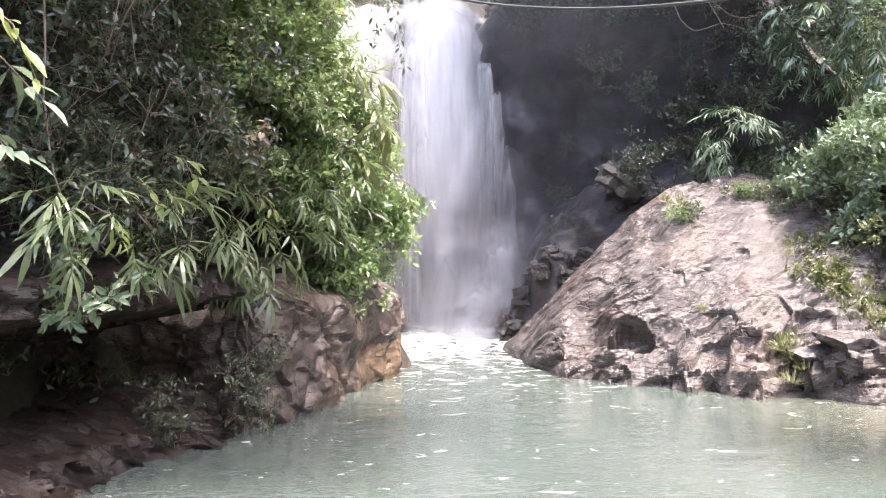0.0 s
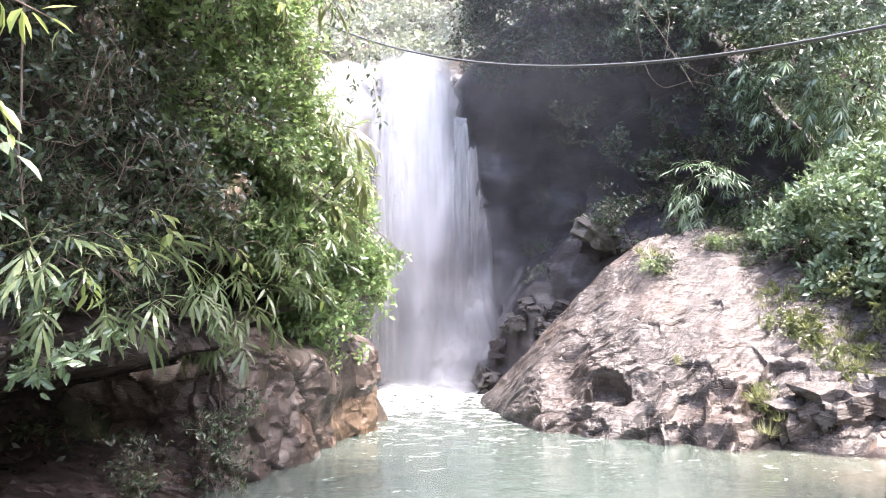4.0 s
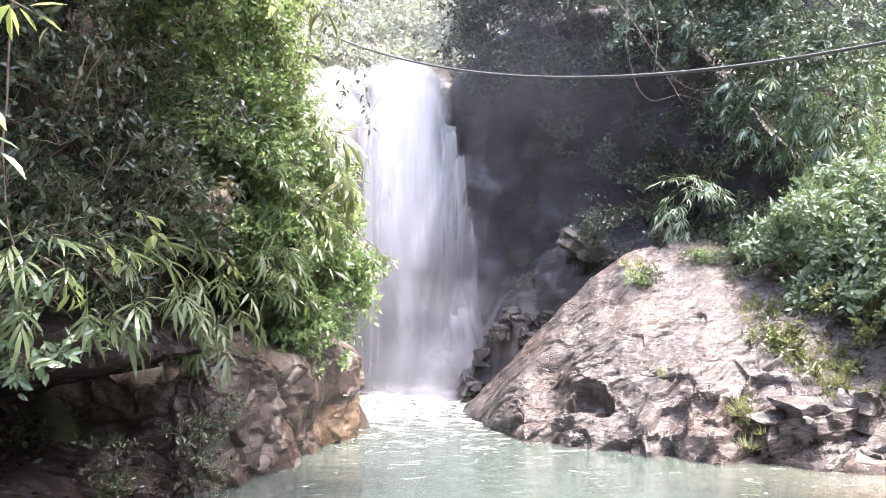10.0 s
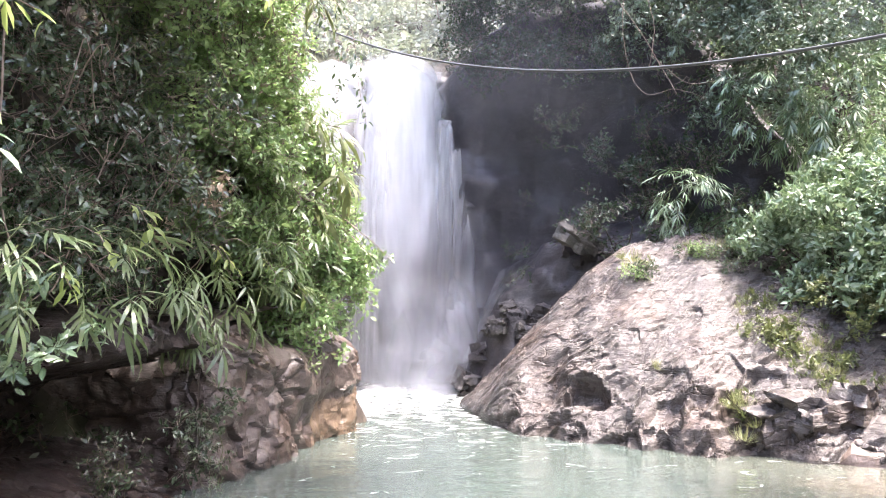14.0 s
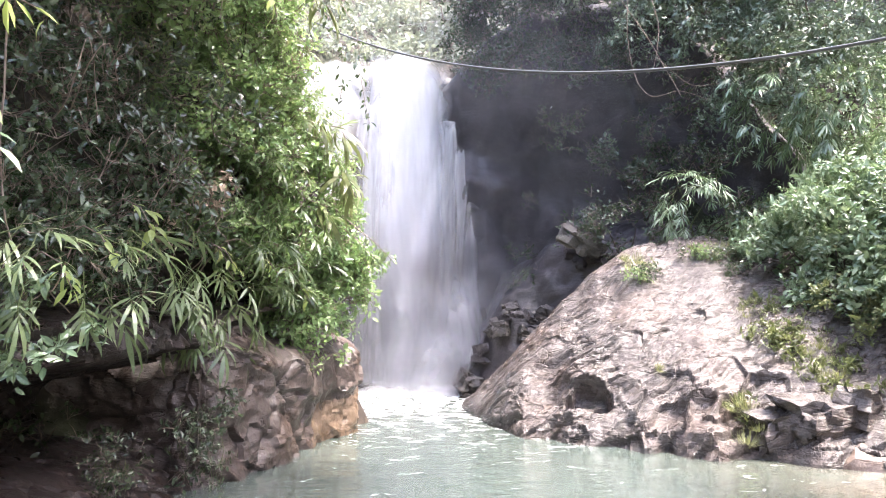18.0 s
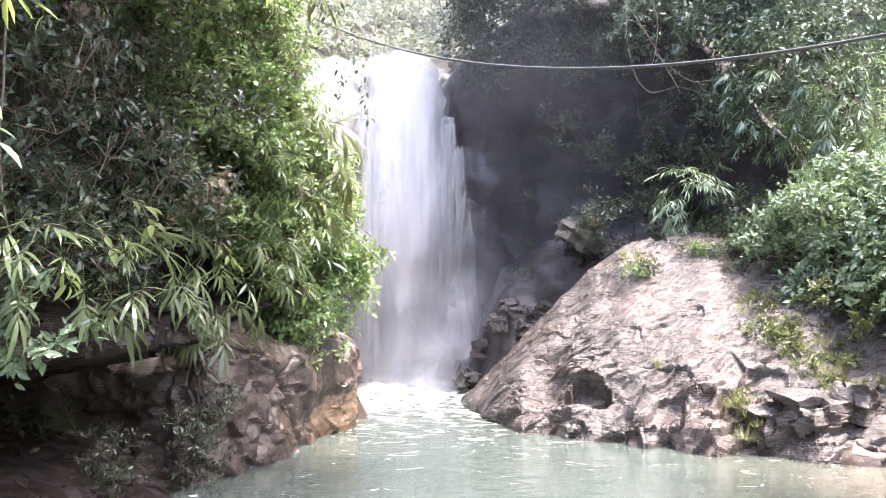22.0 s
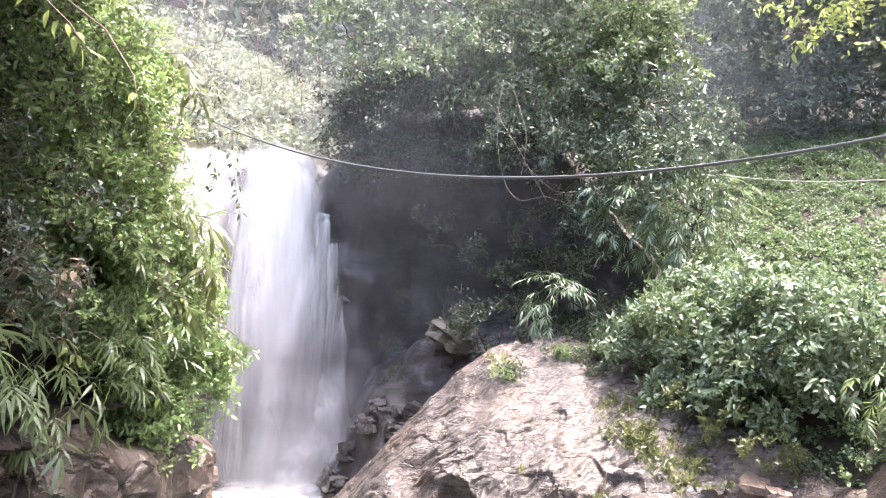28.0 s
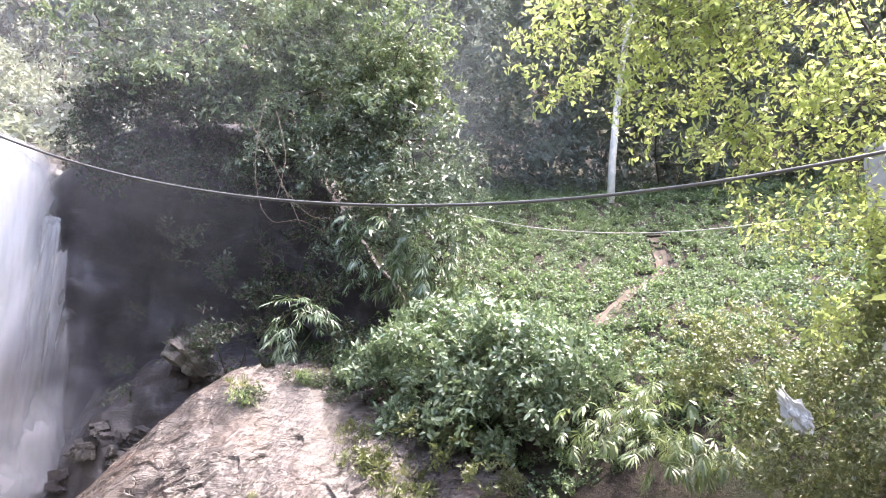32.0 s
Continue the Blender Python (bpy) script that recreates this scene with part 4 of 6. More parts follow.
def grass_tuft(seed, blades, height):
    rng, s = random.Random(seed), Spray()
    for _ in range(blades):
        a = rng.uniform(0, 6.283)
        lean = rng.uniform(0.3, 2.6)
        way = Vector((math.cos(a) * lean, math.sin(a) * lean, 1))
        p = Vector((math.cos(a), math.sin(a), 0)) * rng.uniform(0, 0.06)
        s.leaf(p, way, Vector((math.cos(a), math.sin(a), 0.4)), height * rng.uniform(0.5, 1.1), 0.0055, rng.uniform(0.1, 0.6), True)
    return s


def fern_frond(seed, length):
    rng, s = random.Random(seed), Spray()
    pts = [Vector((0, length * k, 0.25 * length * math.sin(k * 2.2) - 0.35 * length * k * k)) for k in np.linspace(0, 1, 14)]
    v, f = tube(pts, [0.004 * (1.1 - k / 14) for k in range(14)], 3)
    s.add([tuple(p) for p in v], f, 1)
    for i in range(2, 14):
        w = length * 0.22 * math.sin(math.pi * (i / 14) ** 0.7) + 0.01
        for sgn in (-1, 1):
            s.leaf(pts[i], Vector((sgn, 0.45, -0.15)), Vector((0, 0, 1)), w, 0.03 * length * 1.3, 0.1, True)
    return s


def kinds(make, name, leaf_mat, twig_mat, n=4):
    sprays = [make(i) for i in range(n)]
    return [s.mesh(name, leaf_mat, twig_mat) for s in sprays]


P_SHRUB = kinds(lambda i: ovate_spray(10 + i, 30, 0.25, 0.074, 0.036), "leafy_twig", LEAF_BUSH, TWIG, 5)
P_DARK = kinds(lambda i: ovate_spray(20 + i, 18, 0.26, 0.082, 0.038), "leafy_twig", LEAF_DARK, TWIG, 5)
P_BROAD = kinds(lambda i: ovate_spray(30 + i, 24, 0.28, 0.135, 0.058, 0.55, 0.5), "leafy_twig", LEAF_BROAD, GREEN_STEM, 5)
P_BAMBOO = kinds(lambda i: bamboo_spray(40 + i, 7 + i % 3, 0.24), "bamboo_twig", LEAF_BAMBOO, GREEN_STEM, 6)
P_BAMBOO_DARK = kinds(lambda i: bamboo_spray(50 + i, 8, 0.22), "bamboo_twig", LEAF_BROAD, GREEN_STEM, 4)
P_CANOPY = kinds(lambda i: ovate_spray(60 + i, 24, 0.42, 0.165, 0.06, 0.5, 0.7), "leafy_twig", LEAF_CANOPY, BARK, 5)
P_LOW_TIER = kinds(lambda i: ovate_spray(65 + i, 28, 0.4, 0.13, 0.045, 0.4, 0.9), "leafy_twig", LEAF_LOW_TIER, BARK, 4)
P_YELLOW = kinds(lambda i: ovate_spray(70 + i, 15, 0.30, 0.12, 0.055, 0.7, 0.6), "leafy_twig", LEAF_YELLOW, TWIG, 5)
P_COVER = kinds(lambda i: ovate_spray(80 + i, 40, 0.32, 0.075, 0.05, 0.3, 0.1), "leafy_twig", LEAF_COVER, GREEN_STEM, 4)
P_LIME = kinds(lambda i: ovate_spray(85 + i, 30, 0.30, 0.10, 0.05, 0.6, 0.2), "leafy_twig", LEAF_LIME, GREEN_STEM, 4)
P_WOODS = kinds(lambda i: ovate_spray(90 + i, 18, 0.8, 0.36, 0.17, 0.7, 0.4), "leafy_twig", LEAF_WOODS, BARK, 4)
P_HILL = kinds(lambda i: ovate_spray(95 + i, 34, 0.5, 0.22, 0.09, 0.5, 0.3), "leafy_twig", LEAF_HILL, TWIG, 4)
P_DEAD = kinds(lambda i: ovate_spray(100 + i, 14, 0.2, 0.10, 0.05, 0.6, 0.9), "dry_leaves", LEAF_DEAD, TWIG, 2)
P_GRASS = kinds(lambda i: grass_tuft(110 + i, 60, 0.13), "grass_tuft", GRASS, GRASS, 3)
P_FERN = kinds(lambda i: fern_frond(120 + i, 0.6), "fern_frond", LEAF_BUSH, GREEN_STEM, 2)


def on_blob(rng, blob, inner=0.6, facing=None):
    """A place on the outer shell of an egg-shaped mass of foliage, and the way outwards."""
    c, r = blob
    for _ in range(14):
        n = rand_dir(rng)
        if facing is not None and n.dot(facing) <= rng.uniform(-0.9, 0.25):
            continue
        k = rng.uniform(inner, 1.0) * (1 + 0.4 * fbm((n.x * 2 + c.x, n.y * 2 + c.y, n.z * 2), 1.0, 2))
        p = Vector((c.x + n.x * r[0] * k, c.y + n.y * r[1] * k, c.z + n.z * r[2] * k))
        # leaves gather in clumps with gaps between them
        if noise.noise(p * 1.9) > rng.uniform(-0.3, 0.14):
            break
    return p, n


def lay(p, out, rng, scale, hang=False):
    """Pose of a spray at p that grows outwards; hanging ones droop along the way out."""
    if hang:
        y = Vector((out.x + rng.uniform(-0.6, 0.6), out.y + rng.uniform(-0.6, 0.6), -0.35 + 0.5 * out.z + rng.uniform(-0.5, 0.2))).normalized()
        x = y.cross(Vector((rng.uniform(-0.4, 0.4), rng.uniform(-0.4, 0.4), 1))).normalized()
        z = x.cross(y)
    else:
        z = (out + Vector((0, 0, 0.55)) + 0.5 * rand_dir(rng)).normalized()
        x = z.cross(rand_dir(rng)).normalized()
        y = z.cross(x)
    m = Matrix((x, y, z)).transposed().to_4x4()
    return Matrix.Translation(p) @ m @ Matrix.Scale(scale * rng.uniform(0.75, 1.25), 4)


VIEW_SIDE = Vector((0, -1, 0.15)).normalized()


def joined(name, meshes, poses, leaf_mats):
    """Many sprays in one mesh, for foliage that nobody could count."""
    arrays = []
    for me in meshes:
        v = np.empty(len(me.vertices) * 3)
        me.vertices.foreach_get("co", v)
        arrays.append((v.reshape(-1, 3), [tuple(p.vertices) for p in me.polygons], [p.material_index for p in me.polygons]))
    vs, loops, starts, mats, base, nl = [], [], [], [], 0, 0
    flat = []
    for v, f, mi in arrays:
        flat.append((v, np.array([i for q in f for i in q], dtype=np.int32), np.array([len(q) for q in f], dtype=np.int32), np.array(mi, dtype=np.int32)))
    for i, m in enumerate(poses):
        v, idx, sizes, mi = flat[i % len(flat)]
        a = np.array(m)
        vs.append(v @ a[:3, :3].T + a[:3, 3])
        loops.append(idx + base)
        starts.append(sizes)
        mats.append(mi)
        base += len(v)
    vs, loops, sizes, mats = np.concatenate(vs), np.concatenate(loops), np.concatenate(starts), np.concatenate(mats)
    me = bpy.data.meshes.new(name)
    me.vertices.add(len(vs))
    me.vertices.foreach_set("co", vs.astype(np.float32).ravel())
    me.loops.add(len(loops))
    me.loops.foreach_set("vertex_index", loops)
    me.polygons.add(len(sizes))
    me.polygons.foreach_set("loop_start", np.concatenate([[0], np.cumsum(sizes)[:-1]]).astype(np.int32))
    for mat in leaf_mats:
        me.materials.append(mat)
    me.polygons.foreach_set("material_index", mats)
    me.update(calc_edges=True)
    me.validate()
    return me


def grounded(root):
    """On the western bank a root goes down to the soil."""
    root = Vector(root)
    return Vector((root.x, root.y, min(root.z, ground_height(root.x, root.y)))) if root.x < -0.5 else root


def plant(name, root, label, category, blobs, meshes, count, seed, scale=1.0, hang=False, group="", stem_r=0.02, stem_mat=None, inner=0.6, facing=VIEW_SIDE, spray="leafy_twig", rest=0, trunk_name="stem", inside=None):
    """A plant: stems from its root into each mass of foliage, and sprays of leaves over them (the rest joined)."""
    rng = random.Random(seed)
    root = grounded(root)
    top = thing(name, root, label, category, group)
    mat = stem_mat or BARK
    blobs = [(Vector(c), r) for c, r in blobs]
    for c, r in blobs:
        stem(trunk_name, bent(root, c + Vector((0, 0, 0.3 * r[2])), rng, 0.07, 7), stem_r, stem_r * 0.35, mat, top)
        for _ in range(3):
            stem("branch", bent(root.lerp(c, rng.uniform(0.4, 0.9)), on_blob(rng, (c, r), 0.8, facing)[0], rng, 0.08, 6), stem_r * 0.4, stem_r * 0.12, mat, top, sides=5)
    size = [(r[0] * r[2]) ** 0.9 for c, r in blobs]
    total = sum(size)
    for (c, r), s in zip(blobs, size):
        for _ in range(max(1, round(count * s / total))):
            p, n = on_blob(rng, (c, r), inner, facing)
            child(spray, rng.choice(meshes), top, m=lay(p - root, n, rng, scale, hang))
    if rest:
        poses = []
        for (c, r), s in zip(blobs, size):
            for _ in range(round(rest * s / total)):
                p, n = on_blob(rng, (c, r), inner * 0.6 if inside else inner * 0.75, facing)
                if inside:
                    p = c + (p - c) * 0.8
                poses.append(lay(p - root, n, rng, scale, hang))
        many = inside or meshes
        child("foliage", joined("foliage", many, poses, [many[0].materials[0], many[0].materials[1]]), top, kind="stuff")
    return top


def boughs(top, root, ends, start_of, meshes, near, rest, seed, scale=1.0, hang=False, arch=0.18, r=0.03, spread=0.22, mat=None):
    """Arching boughs, each with its sprays along the outer part and a drooping tip."""
    rng = random.Random(seed)
    poses = []
    for e in ends:
        a = start_of(e)
        n = 9
        span = (e - a).length
        side = rand_dir(rng) * 0.12 * span
        pts = [a.lerp(e, k / (n - 1)) + Vector((0, 0, arch * span * math.sin(math.pi * (k / (n - 1)) ** 0.8))) + side * math.sin(math.pi * k / (n - 1)) + rand_dir(rng) * 0.02 * span for k in range(n)]
        stem("bough", pts, r, r * 0.2, mat or BARK, top, sides=5)
        for i in range(near + rest):
            k = (0.3 + 0.7 * rng.random() ** 0.7) * (n - 1.001)
            p = pts[int(k)].lerp(pts[int(k) + 1], k % 1) + rand_dir(rng) * spread * (0.3 + rng.random())
            out = ((pts[-1] - pts[-3]).normalized() + Vector((0, 0, 0.2))).normalized()
            m = lay(p - root, out, rng, scale, hang)
            if i < near:
                child("leafy_twig", rng.choice(meshes), top, m=m)
            else:
                poses.append(m)
    if poses:
        child("foliage", joined("foliage", meshes, poses, [meshes[0].materials[0], meshes[0].materials[1]]), top, kind="stuff")


BAMBOO_LEAVES = [mesh_of("leaf", *leaf_shape(1.0, w, c, slim=True), LEAF_BAMBOO, False) for w, c in ((0.125, 0.15), (0.14, 0.28), (0.11, 0.4))]
DARK_LEAVES = [mesh_of("leaf", *leaf_shape(1.0, w, c, slim=True), LEAF_BROAD, False) for w, c in ((0.10, 0.2), (0.12, 0.35))]
BAMBOO_TWIGS = []
for k in range(4):
    v, f = tube(bent((0, -0.16, 0.05), bamboo_layout(40 + k, 7, 0.24)[0], random.Random(k), 0.05, 4), [0.004, 0.0035, 0.003, 0.002], 4)
    BAMBOO_TWIGS.append(mesh_of("twig", v, f, GREEN_STEM))


def bamboo(root, label, blobs, near, rest, seed, scale=1.0, group="", blades=BAMBOO_LEAVES, many=P_BAMBOO):
    """Bamboo: culms, twigs with their single leaves towards the pool, and the rest joined."""
    rng = random.Random(seed)
    root = grounded(root)
    top = thing("bamboo", root, label, "bamboo", group)
    for c, r in blobs:
        for _ in range(2):
            stem("culm", bent(root + Vector((rng.uniform(-0.2, 0.2), 0, 0)), on_blob(rng, (c, r), 0.5, VIEW_SIDE)[0], rng, 0.05, 7, -0.15), 0.012, 0.004, GREEN_STEM, top)
    for i in range(near):
        p, n = on_blob(rng, blobs[i % len(blobs)], 0.9, VIEW_SIDE)
        twig = child("twig", BAMBOO_TWIGS[i % 4], top, m=lay(p - root, n, rng, scale, True))
        for m in bamboo_layout(40 + i % 4, 6 + i % 2, 0.24)[1]:
            child("leaf", rng.choice(blades), twig, m=m)
    poses = []
    for i in range(rest):
        p, n = on_blob(rng, blobs[i % len(blobs)], 0.5, VIEW_SIDE)
        poses.append(lay(p - root, n, rng, scale, True))
    child("foliage", joined("foliage", many, poses, [many[0].materials[0], GREEN_STEM]), top, kind="stuff")
    return top


def blob(bearing, distance, height, rx, ry, rz):
    return at(bearing, distance, height), (rx, ry, rz)


# ---- the bank to the west: overhanging shrubs, bamboo and creepers ----
def shoots(top, rows, meshes, seed, scale=0.8, near=5):
    """Leafy shoots that break the outline of a shrub: bearing, distance and height of foot and tip."""
    root = top.location.copy()
    feet = {}
    ends = []
    for b0, d0, z0, b1, d1, z1 in rows:
        e = at(b1, d1, z1)
        feet[tuple(e)] = at(b0, d0, z0)
        ends.append(e)
    boughs(top, root, ends, lambda e: feet[tuple(e)], meshes, near, 0, seed, scale, False, 0.12, 0.007, 0.08, TWIG)


tip_shrub = plant("shrub", at(-8.5, 10.6, 1.6), "bright green small-leaved shrub overhanging the rock tip", "shrub", [blob(-7.2, 9.7, 2.6, 0.7, 0.8, 1.1), blob(-5.2, 9.8, 1.9, 0.45, 0.6, 0.55), blob(-7.8, 9.2, 1.5, 0.65, 0.35, 0.36), blob(-3.9, 9.6, 2.15, 0.3, 0.3, 0.15)], P_SHRUB, 190, 1, group="bank shrubs", rest=300, inner=0.75)
shoots(tip_shrub, [(-6, 9.6, 2.0, -3.0, 9.3, 1.9), (-6, 9.6, 2.6, -3.6, 9.3, 2.7), (-6, 9.6, 1.8, -3.5, 9.3, 1.35), (-6, 9.5, 3.0, -4.0, 9.3, 3.3), (-6.5, 9.4, 1.6, -4.6, 9.1, 1.0), (-7, 9.2, 1.6, -6.6, 8.9, 1.0), (-7, 9.3, 2.2, -6.0, 8.8, 2.3), (-8, 9.2, 2.4, -8.4, 8.7, 2.6)], P_SHRUB, 301)
plant("shrub", at(-11, 10.6, 2.0), "leafy green shrub filling the sunlit curtain of the bank", "shrub", [blob(-10.3, 8.9, 3.2, 0.6, 0.4, 0.75), blob(-8.2, 9.0, 3.0, 0.5, 0.4, 0.65), blob(-9.5, 8.7, 2.3, 0.6, 0.3, 0.5), blob(-16.0, 8.3, 4.9, 0.8, 0.5, 0.8), blob(-15.0, 8.2, 3.6, 0.5, 0.4, 0.5), blob(-17, 7.6, 4.8, 0.8, 0.4, 0.7), blob(-14.3, 7.9, 5.2, 0.7, 0.4, 0.6)], P_SHRUB, 150, 84, group="bank shrubs", rest=260, inner=0.8, stem_r=0.01)
tall_shrub = plant("shrub", at(-10.5, 10.8, 2.2), "tall sunlit yellow-green shrub beside the falls", "shrub", [blob(-11.2, 9.7, 4.4, 0.6, 0.8, 1.3), blob(-8.8, 9.7, 3.6, 0.45, 0.6, 0.65)], P_SHRUB, 150, 2, group="bank shrubs", rest=240, inner=0.75)
shoots(tall_shrub, [(-9, 9.6, 3.6, -5.6, 9.3, 3.75), (-9, 9.6, 3.8, -6.4, 9.3, 4.2), (-9, 9.6, 4.2, -7.0, 9.3, 4.75), (-10, 9.6, 4.6, -7.8, 9.3, 5.4), (-10, 9.5, 3.4, -9.6, 8.8, 3.6), (-11, 9.5, 4.4, -10.5, 8.7, 4.4), (-10, 9.6, 5.2, -8.6, 9.3, 6.0)], P_SHRUB, 302)
high_shrub = plant("shrub", at(-14.5, 10.2, 2.0), "dense green shrub high on the bank", "shrub", [blob(-13.6, 9.0, 4.5, 0.9, 0.8, 1.45), blob(-12.2, 8.8, 2.9, 0.75, 0.7, 0.75)], P_SHRUB, 170, 3, group="bank shrubs", rest=380, inner=0.75)
shoots(high_shrub, [(-13, 9, 3.2, -11.6, 8.1, 3.3), (-13, 9, 3.6, -14.4, 8.0, 3.7), (-14, 9, 4.4, -13.4, 8.0, 4.6), (-14, 9, 5.0, -15.6, 8.1, 5.2), (-12, 8.8, 2.6, -12.6, 7.9, 2.5), (-14, 8.8, 2.9, -15.6, 7.9, 2.9)], P_SHRUB, 303)
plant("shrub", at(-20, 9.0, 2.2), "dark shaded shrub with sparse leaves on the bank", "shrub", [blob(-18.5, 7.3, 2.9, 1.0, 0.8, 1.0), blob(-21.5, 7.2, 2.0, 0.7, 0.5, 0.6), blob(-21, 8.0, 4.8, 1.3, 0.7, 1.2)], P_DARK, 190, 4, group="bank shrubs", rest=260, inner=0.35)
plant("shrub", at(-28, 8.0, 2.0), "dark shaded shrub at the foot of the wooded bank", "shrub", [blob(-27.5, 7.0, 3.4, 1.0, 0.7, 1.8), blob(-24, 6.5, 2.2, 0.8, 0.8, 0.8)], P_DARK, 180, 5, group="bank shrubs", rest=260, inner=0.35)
bamboo(at(-12.5, 10.1, 1.7), "arching bamboo with drooping pale leaf fans over the rock", [blob(-11.0, 8.1, 1.85, 0.7, 0.55, 0.6), blob(-13.2, 7.7, 1.6, 0.5, 0.5, 0.45), blob(-15.2, 7.4, 1.75, 0.5, 0.4, 0.4)], 40, 10, 6, 1.08, group="bank bamboo")
bamboo(at(-19.5, 9.4, 1.7), "arching bamboo with drooping pale leaf fans over the dark hollow", [blob(-18.6, 6.3, 1.95, 0.6, 0.5, 0.42), blob(-21.5, 5.9, 1.92, 0.5, 0.5, 0.4), blob(-24.0, 5.6, 1.9, 0.35, 0.4, 0.35)], 30, 6, 7, 1.1, group="bank bamboo")
bamboo(at(-9, 10.4, 2.0), "bamboo hanging beside the falls in sunlight", [blob(-6.2, 9.5, 3.3, 0.35, 0.4, 0.7), blob(-9.2, 9.3, 4.7, 0.3, 0.4, 0.6), blob(-7.0, 9.0, 1.9, 0.5, 0.4, 0.4)], 40, 30, 8, group="bank bamboo")
bamboo(at(-11, 9.8, 1.9), "pale sunlit bamboo among the shrubs of the bank", [blob(-10.4, 8.35, 2.95, 0.5, 0.3, 0.35), blob(-8.4, 8.6, 2.55, 0.5, 0.3, 0.35), blob(-7.0, 8.8, 3.6, 0.35, 0.3, 0.4)], 26, 14, 96, 0.95, group="bank bamboo")
plant("broadleaf_plant", at(-24, 9.0, 1.6), "broad-leaved glossy plant hanging over the hollow", "plant", [blob(-24.4, 5.7, 1.5, 0.38, 0.4, 0.33)], P_BROAD, 9, 9, scale=0.7, stem_r=0.012, stem_mat=GREEN_STEM)
plant("waterside_plant", at(-18.8, 7.0, 0.1), "small leafy plant growing at the waterline", "plant", [blob(-18.8, 6.9, 0.35, 0.22, 0.2, 0.3)], P_DARK, 10, 10, scale=0.6, stem_r=0.006, stem_mat=GREEN_STEM, group="waterline plants")
plant("waterside_plant", at(-14.0, 7.75, 0.1), "small leafy plant growing at the waterline", "plant", [blob(-13.4, 7.45, 0.45, 0.3, 0.2, 0.5), blob(-15.2, 7.2, 0.35, 0.25, 0.2, 0.3)], P_DARK, 26, 11, scale=0.65, stem_r=0.006, stem_mat=GREEN_STEM, group="waterline plants")

plant("creeping_shrub", at(-19.4, 6.9, 0.1), "small leafy creeper at the water's edge below the shaded bank", "shrub", [blob(-19.5, 6.72, 0.2, 0.14, 0.12, 0.12), blob(-20.3, 6.7, 0.36, 0.12, 0.1, 0.1)], P_DARK, 14, 88, scale=0.5, stem_r=0.005, stem_mat=GREEN_STEM)
plant("creeping_shrub", at(-12.8, 7.6, 0.6), "small-leaved creeper trailing down the shaded bank rock", "shrub", [blob(-13.3, 7.15, 0.26, 0.16, 0.1, 0.2), blob(-12.6, 7.15, 0.08, 0.14, 0.1, 0.1), blob(-13.0, 7.2, 0.6, 0.2, 0.1, 0.14)], P_DARK, 22, 89, scale=0.5, stem_r=0.005, stem_mat=GREEN_STEM)
# crown masses stay out of view, set in the sun's path to shade the bank
plant("tree", at(-32, 10.5, 7.0), "leafy tree leaning out over the western bank, its unseen crown added for shade", "tree", [blob(-20, 6.9, 7.4, 1.4, 0.7, 0.5), blob(-24, 7.2, 7.4, 1.8, 1.8, 0.8), blob(-34, 6.4, 6.8, 1.6, 1.6, 0.9), blob(-31, 4.6, 5.5, 1.5, 1.4, 0.55), blob(-21, 6.0, 6.1, 1.3, 1.1, 0.5), blob(-48, 4.0, 5.0, 1.3, 1.3, 0.8), blob(-19, 6.7, 6.6, 1.3, 0.7, 0.5), blob(-28, 6.0, 6.3, 1.7, 1.4, 0.5), blob(-10, 5.4, 6.5, 1.6, 1.3, 0.5), blob(-38, 4.2, 5.8, 1.6, 1.4, 0.5), blob(8, 7.1, 7.4, 1.3, 0.9, 0.4), blob(-6, 6.2, 7.0, 1.4, 0.7, 0.4), blob(12, 5.6, 7.2, 1.5, 1.1, 0.4), blob(17, 7.0, 7.6, 1.1, 0.7, 0.35), blob(-2, 5.4, 6.9, 1.3, 1.0, 0.4)], P_DARK, 40, 51, scale=1.5, stem_r=0.07, facing=None, rest=3600, inner=0.2, trunk_name="limb")

# ---- the slope to the east ----
plant("shrub", at(31.5, 11.0, 1.4), "low lime-green shrub at the broken end of the slab", "shrub", [blob(32.3, 10.3, 1.5, 0.45, 0.3, 0.22), blob(30.0, 10.7, 1.75, 0.5, 0.3, 0.2), blob(34.6, 9.8, 1.15, 0.4, 0.25, 0.18)], P_LIME, 60, 71, scale=0.6, stem_r=0.006, stem_mat=GREEN_STEM)
plant("broadleaf_shrub", at(29, 11.0, 1.8), "large-leaved grey-green shrub above the rock slab", "shrub", [blob(24.6, 11.9, 2.55, 0.4, 0.35, 0.32), blob(26.2, 11.7, 2.5, 0.6, 0.45, 0.5), blob(28.5, 11.4, 2.6, 0.75, 0.5, 0.7), blob(28.6, 11.0, 1.85, 0.5, 0.3, 0.36), blob(31.2, 11.1, 2.6, 0.8, 0.5, 0.8), blob(31.5, 10.7, 1.75, 0.55, 0.3, 0.42), blob(34.3, 10.8, 2.6, 0.8, 0.5, 0.8), blob(34.5, 10.4, 1.75, 0.6, 0.35, 0.45), blob(37.2, 10.6, 2.6, 0.8, 0.5, 0.65), blob(37.5, 10.2, 2.0, 0.5, 0.4, 0.4), blob(40, 10.4, 2.6, 0.7, 0.5, 0.55), blob(31, 11.8, 3.25, 0.8, 0.5, 0.4), blob(36, 11.2, 3.1, 0.8, 0.5, 0.35)], P_BROAD, 290, 12, rest=520, scale=0.74, inner=0.7, stem_r=0.01)
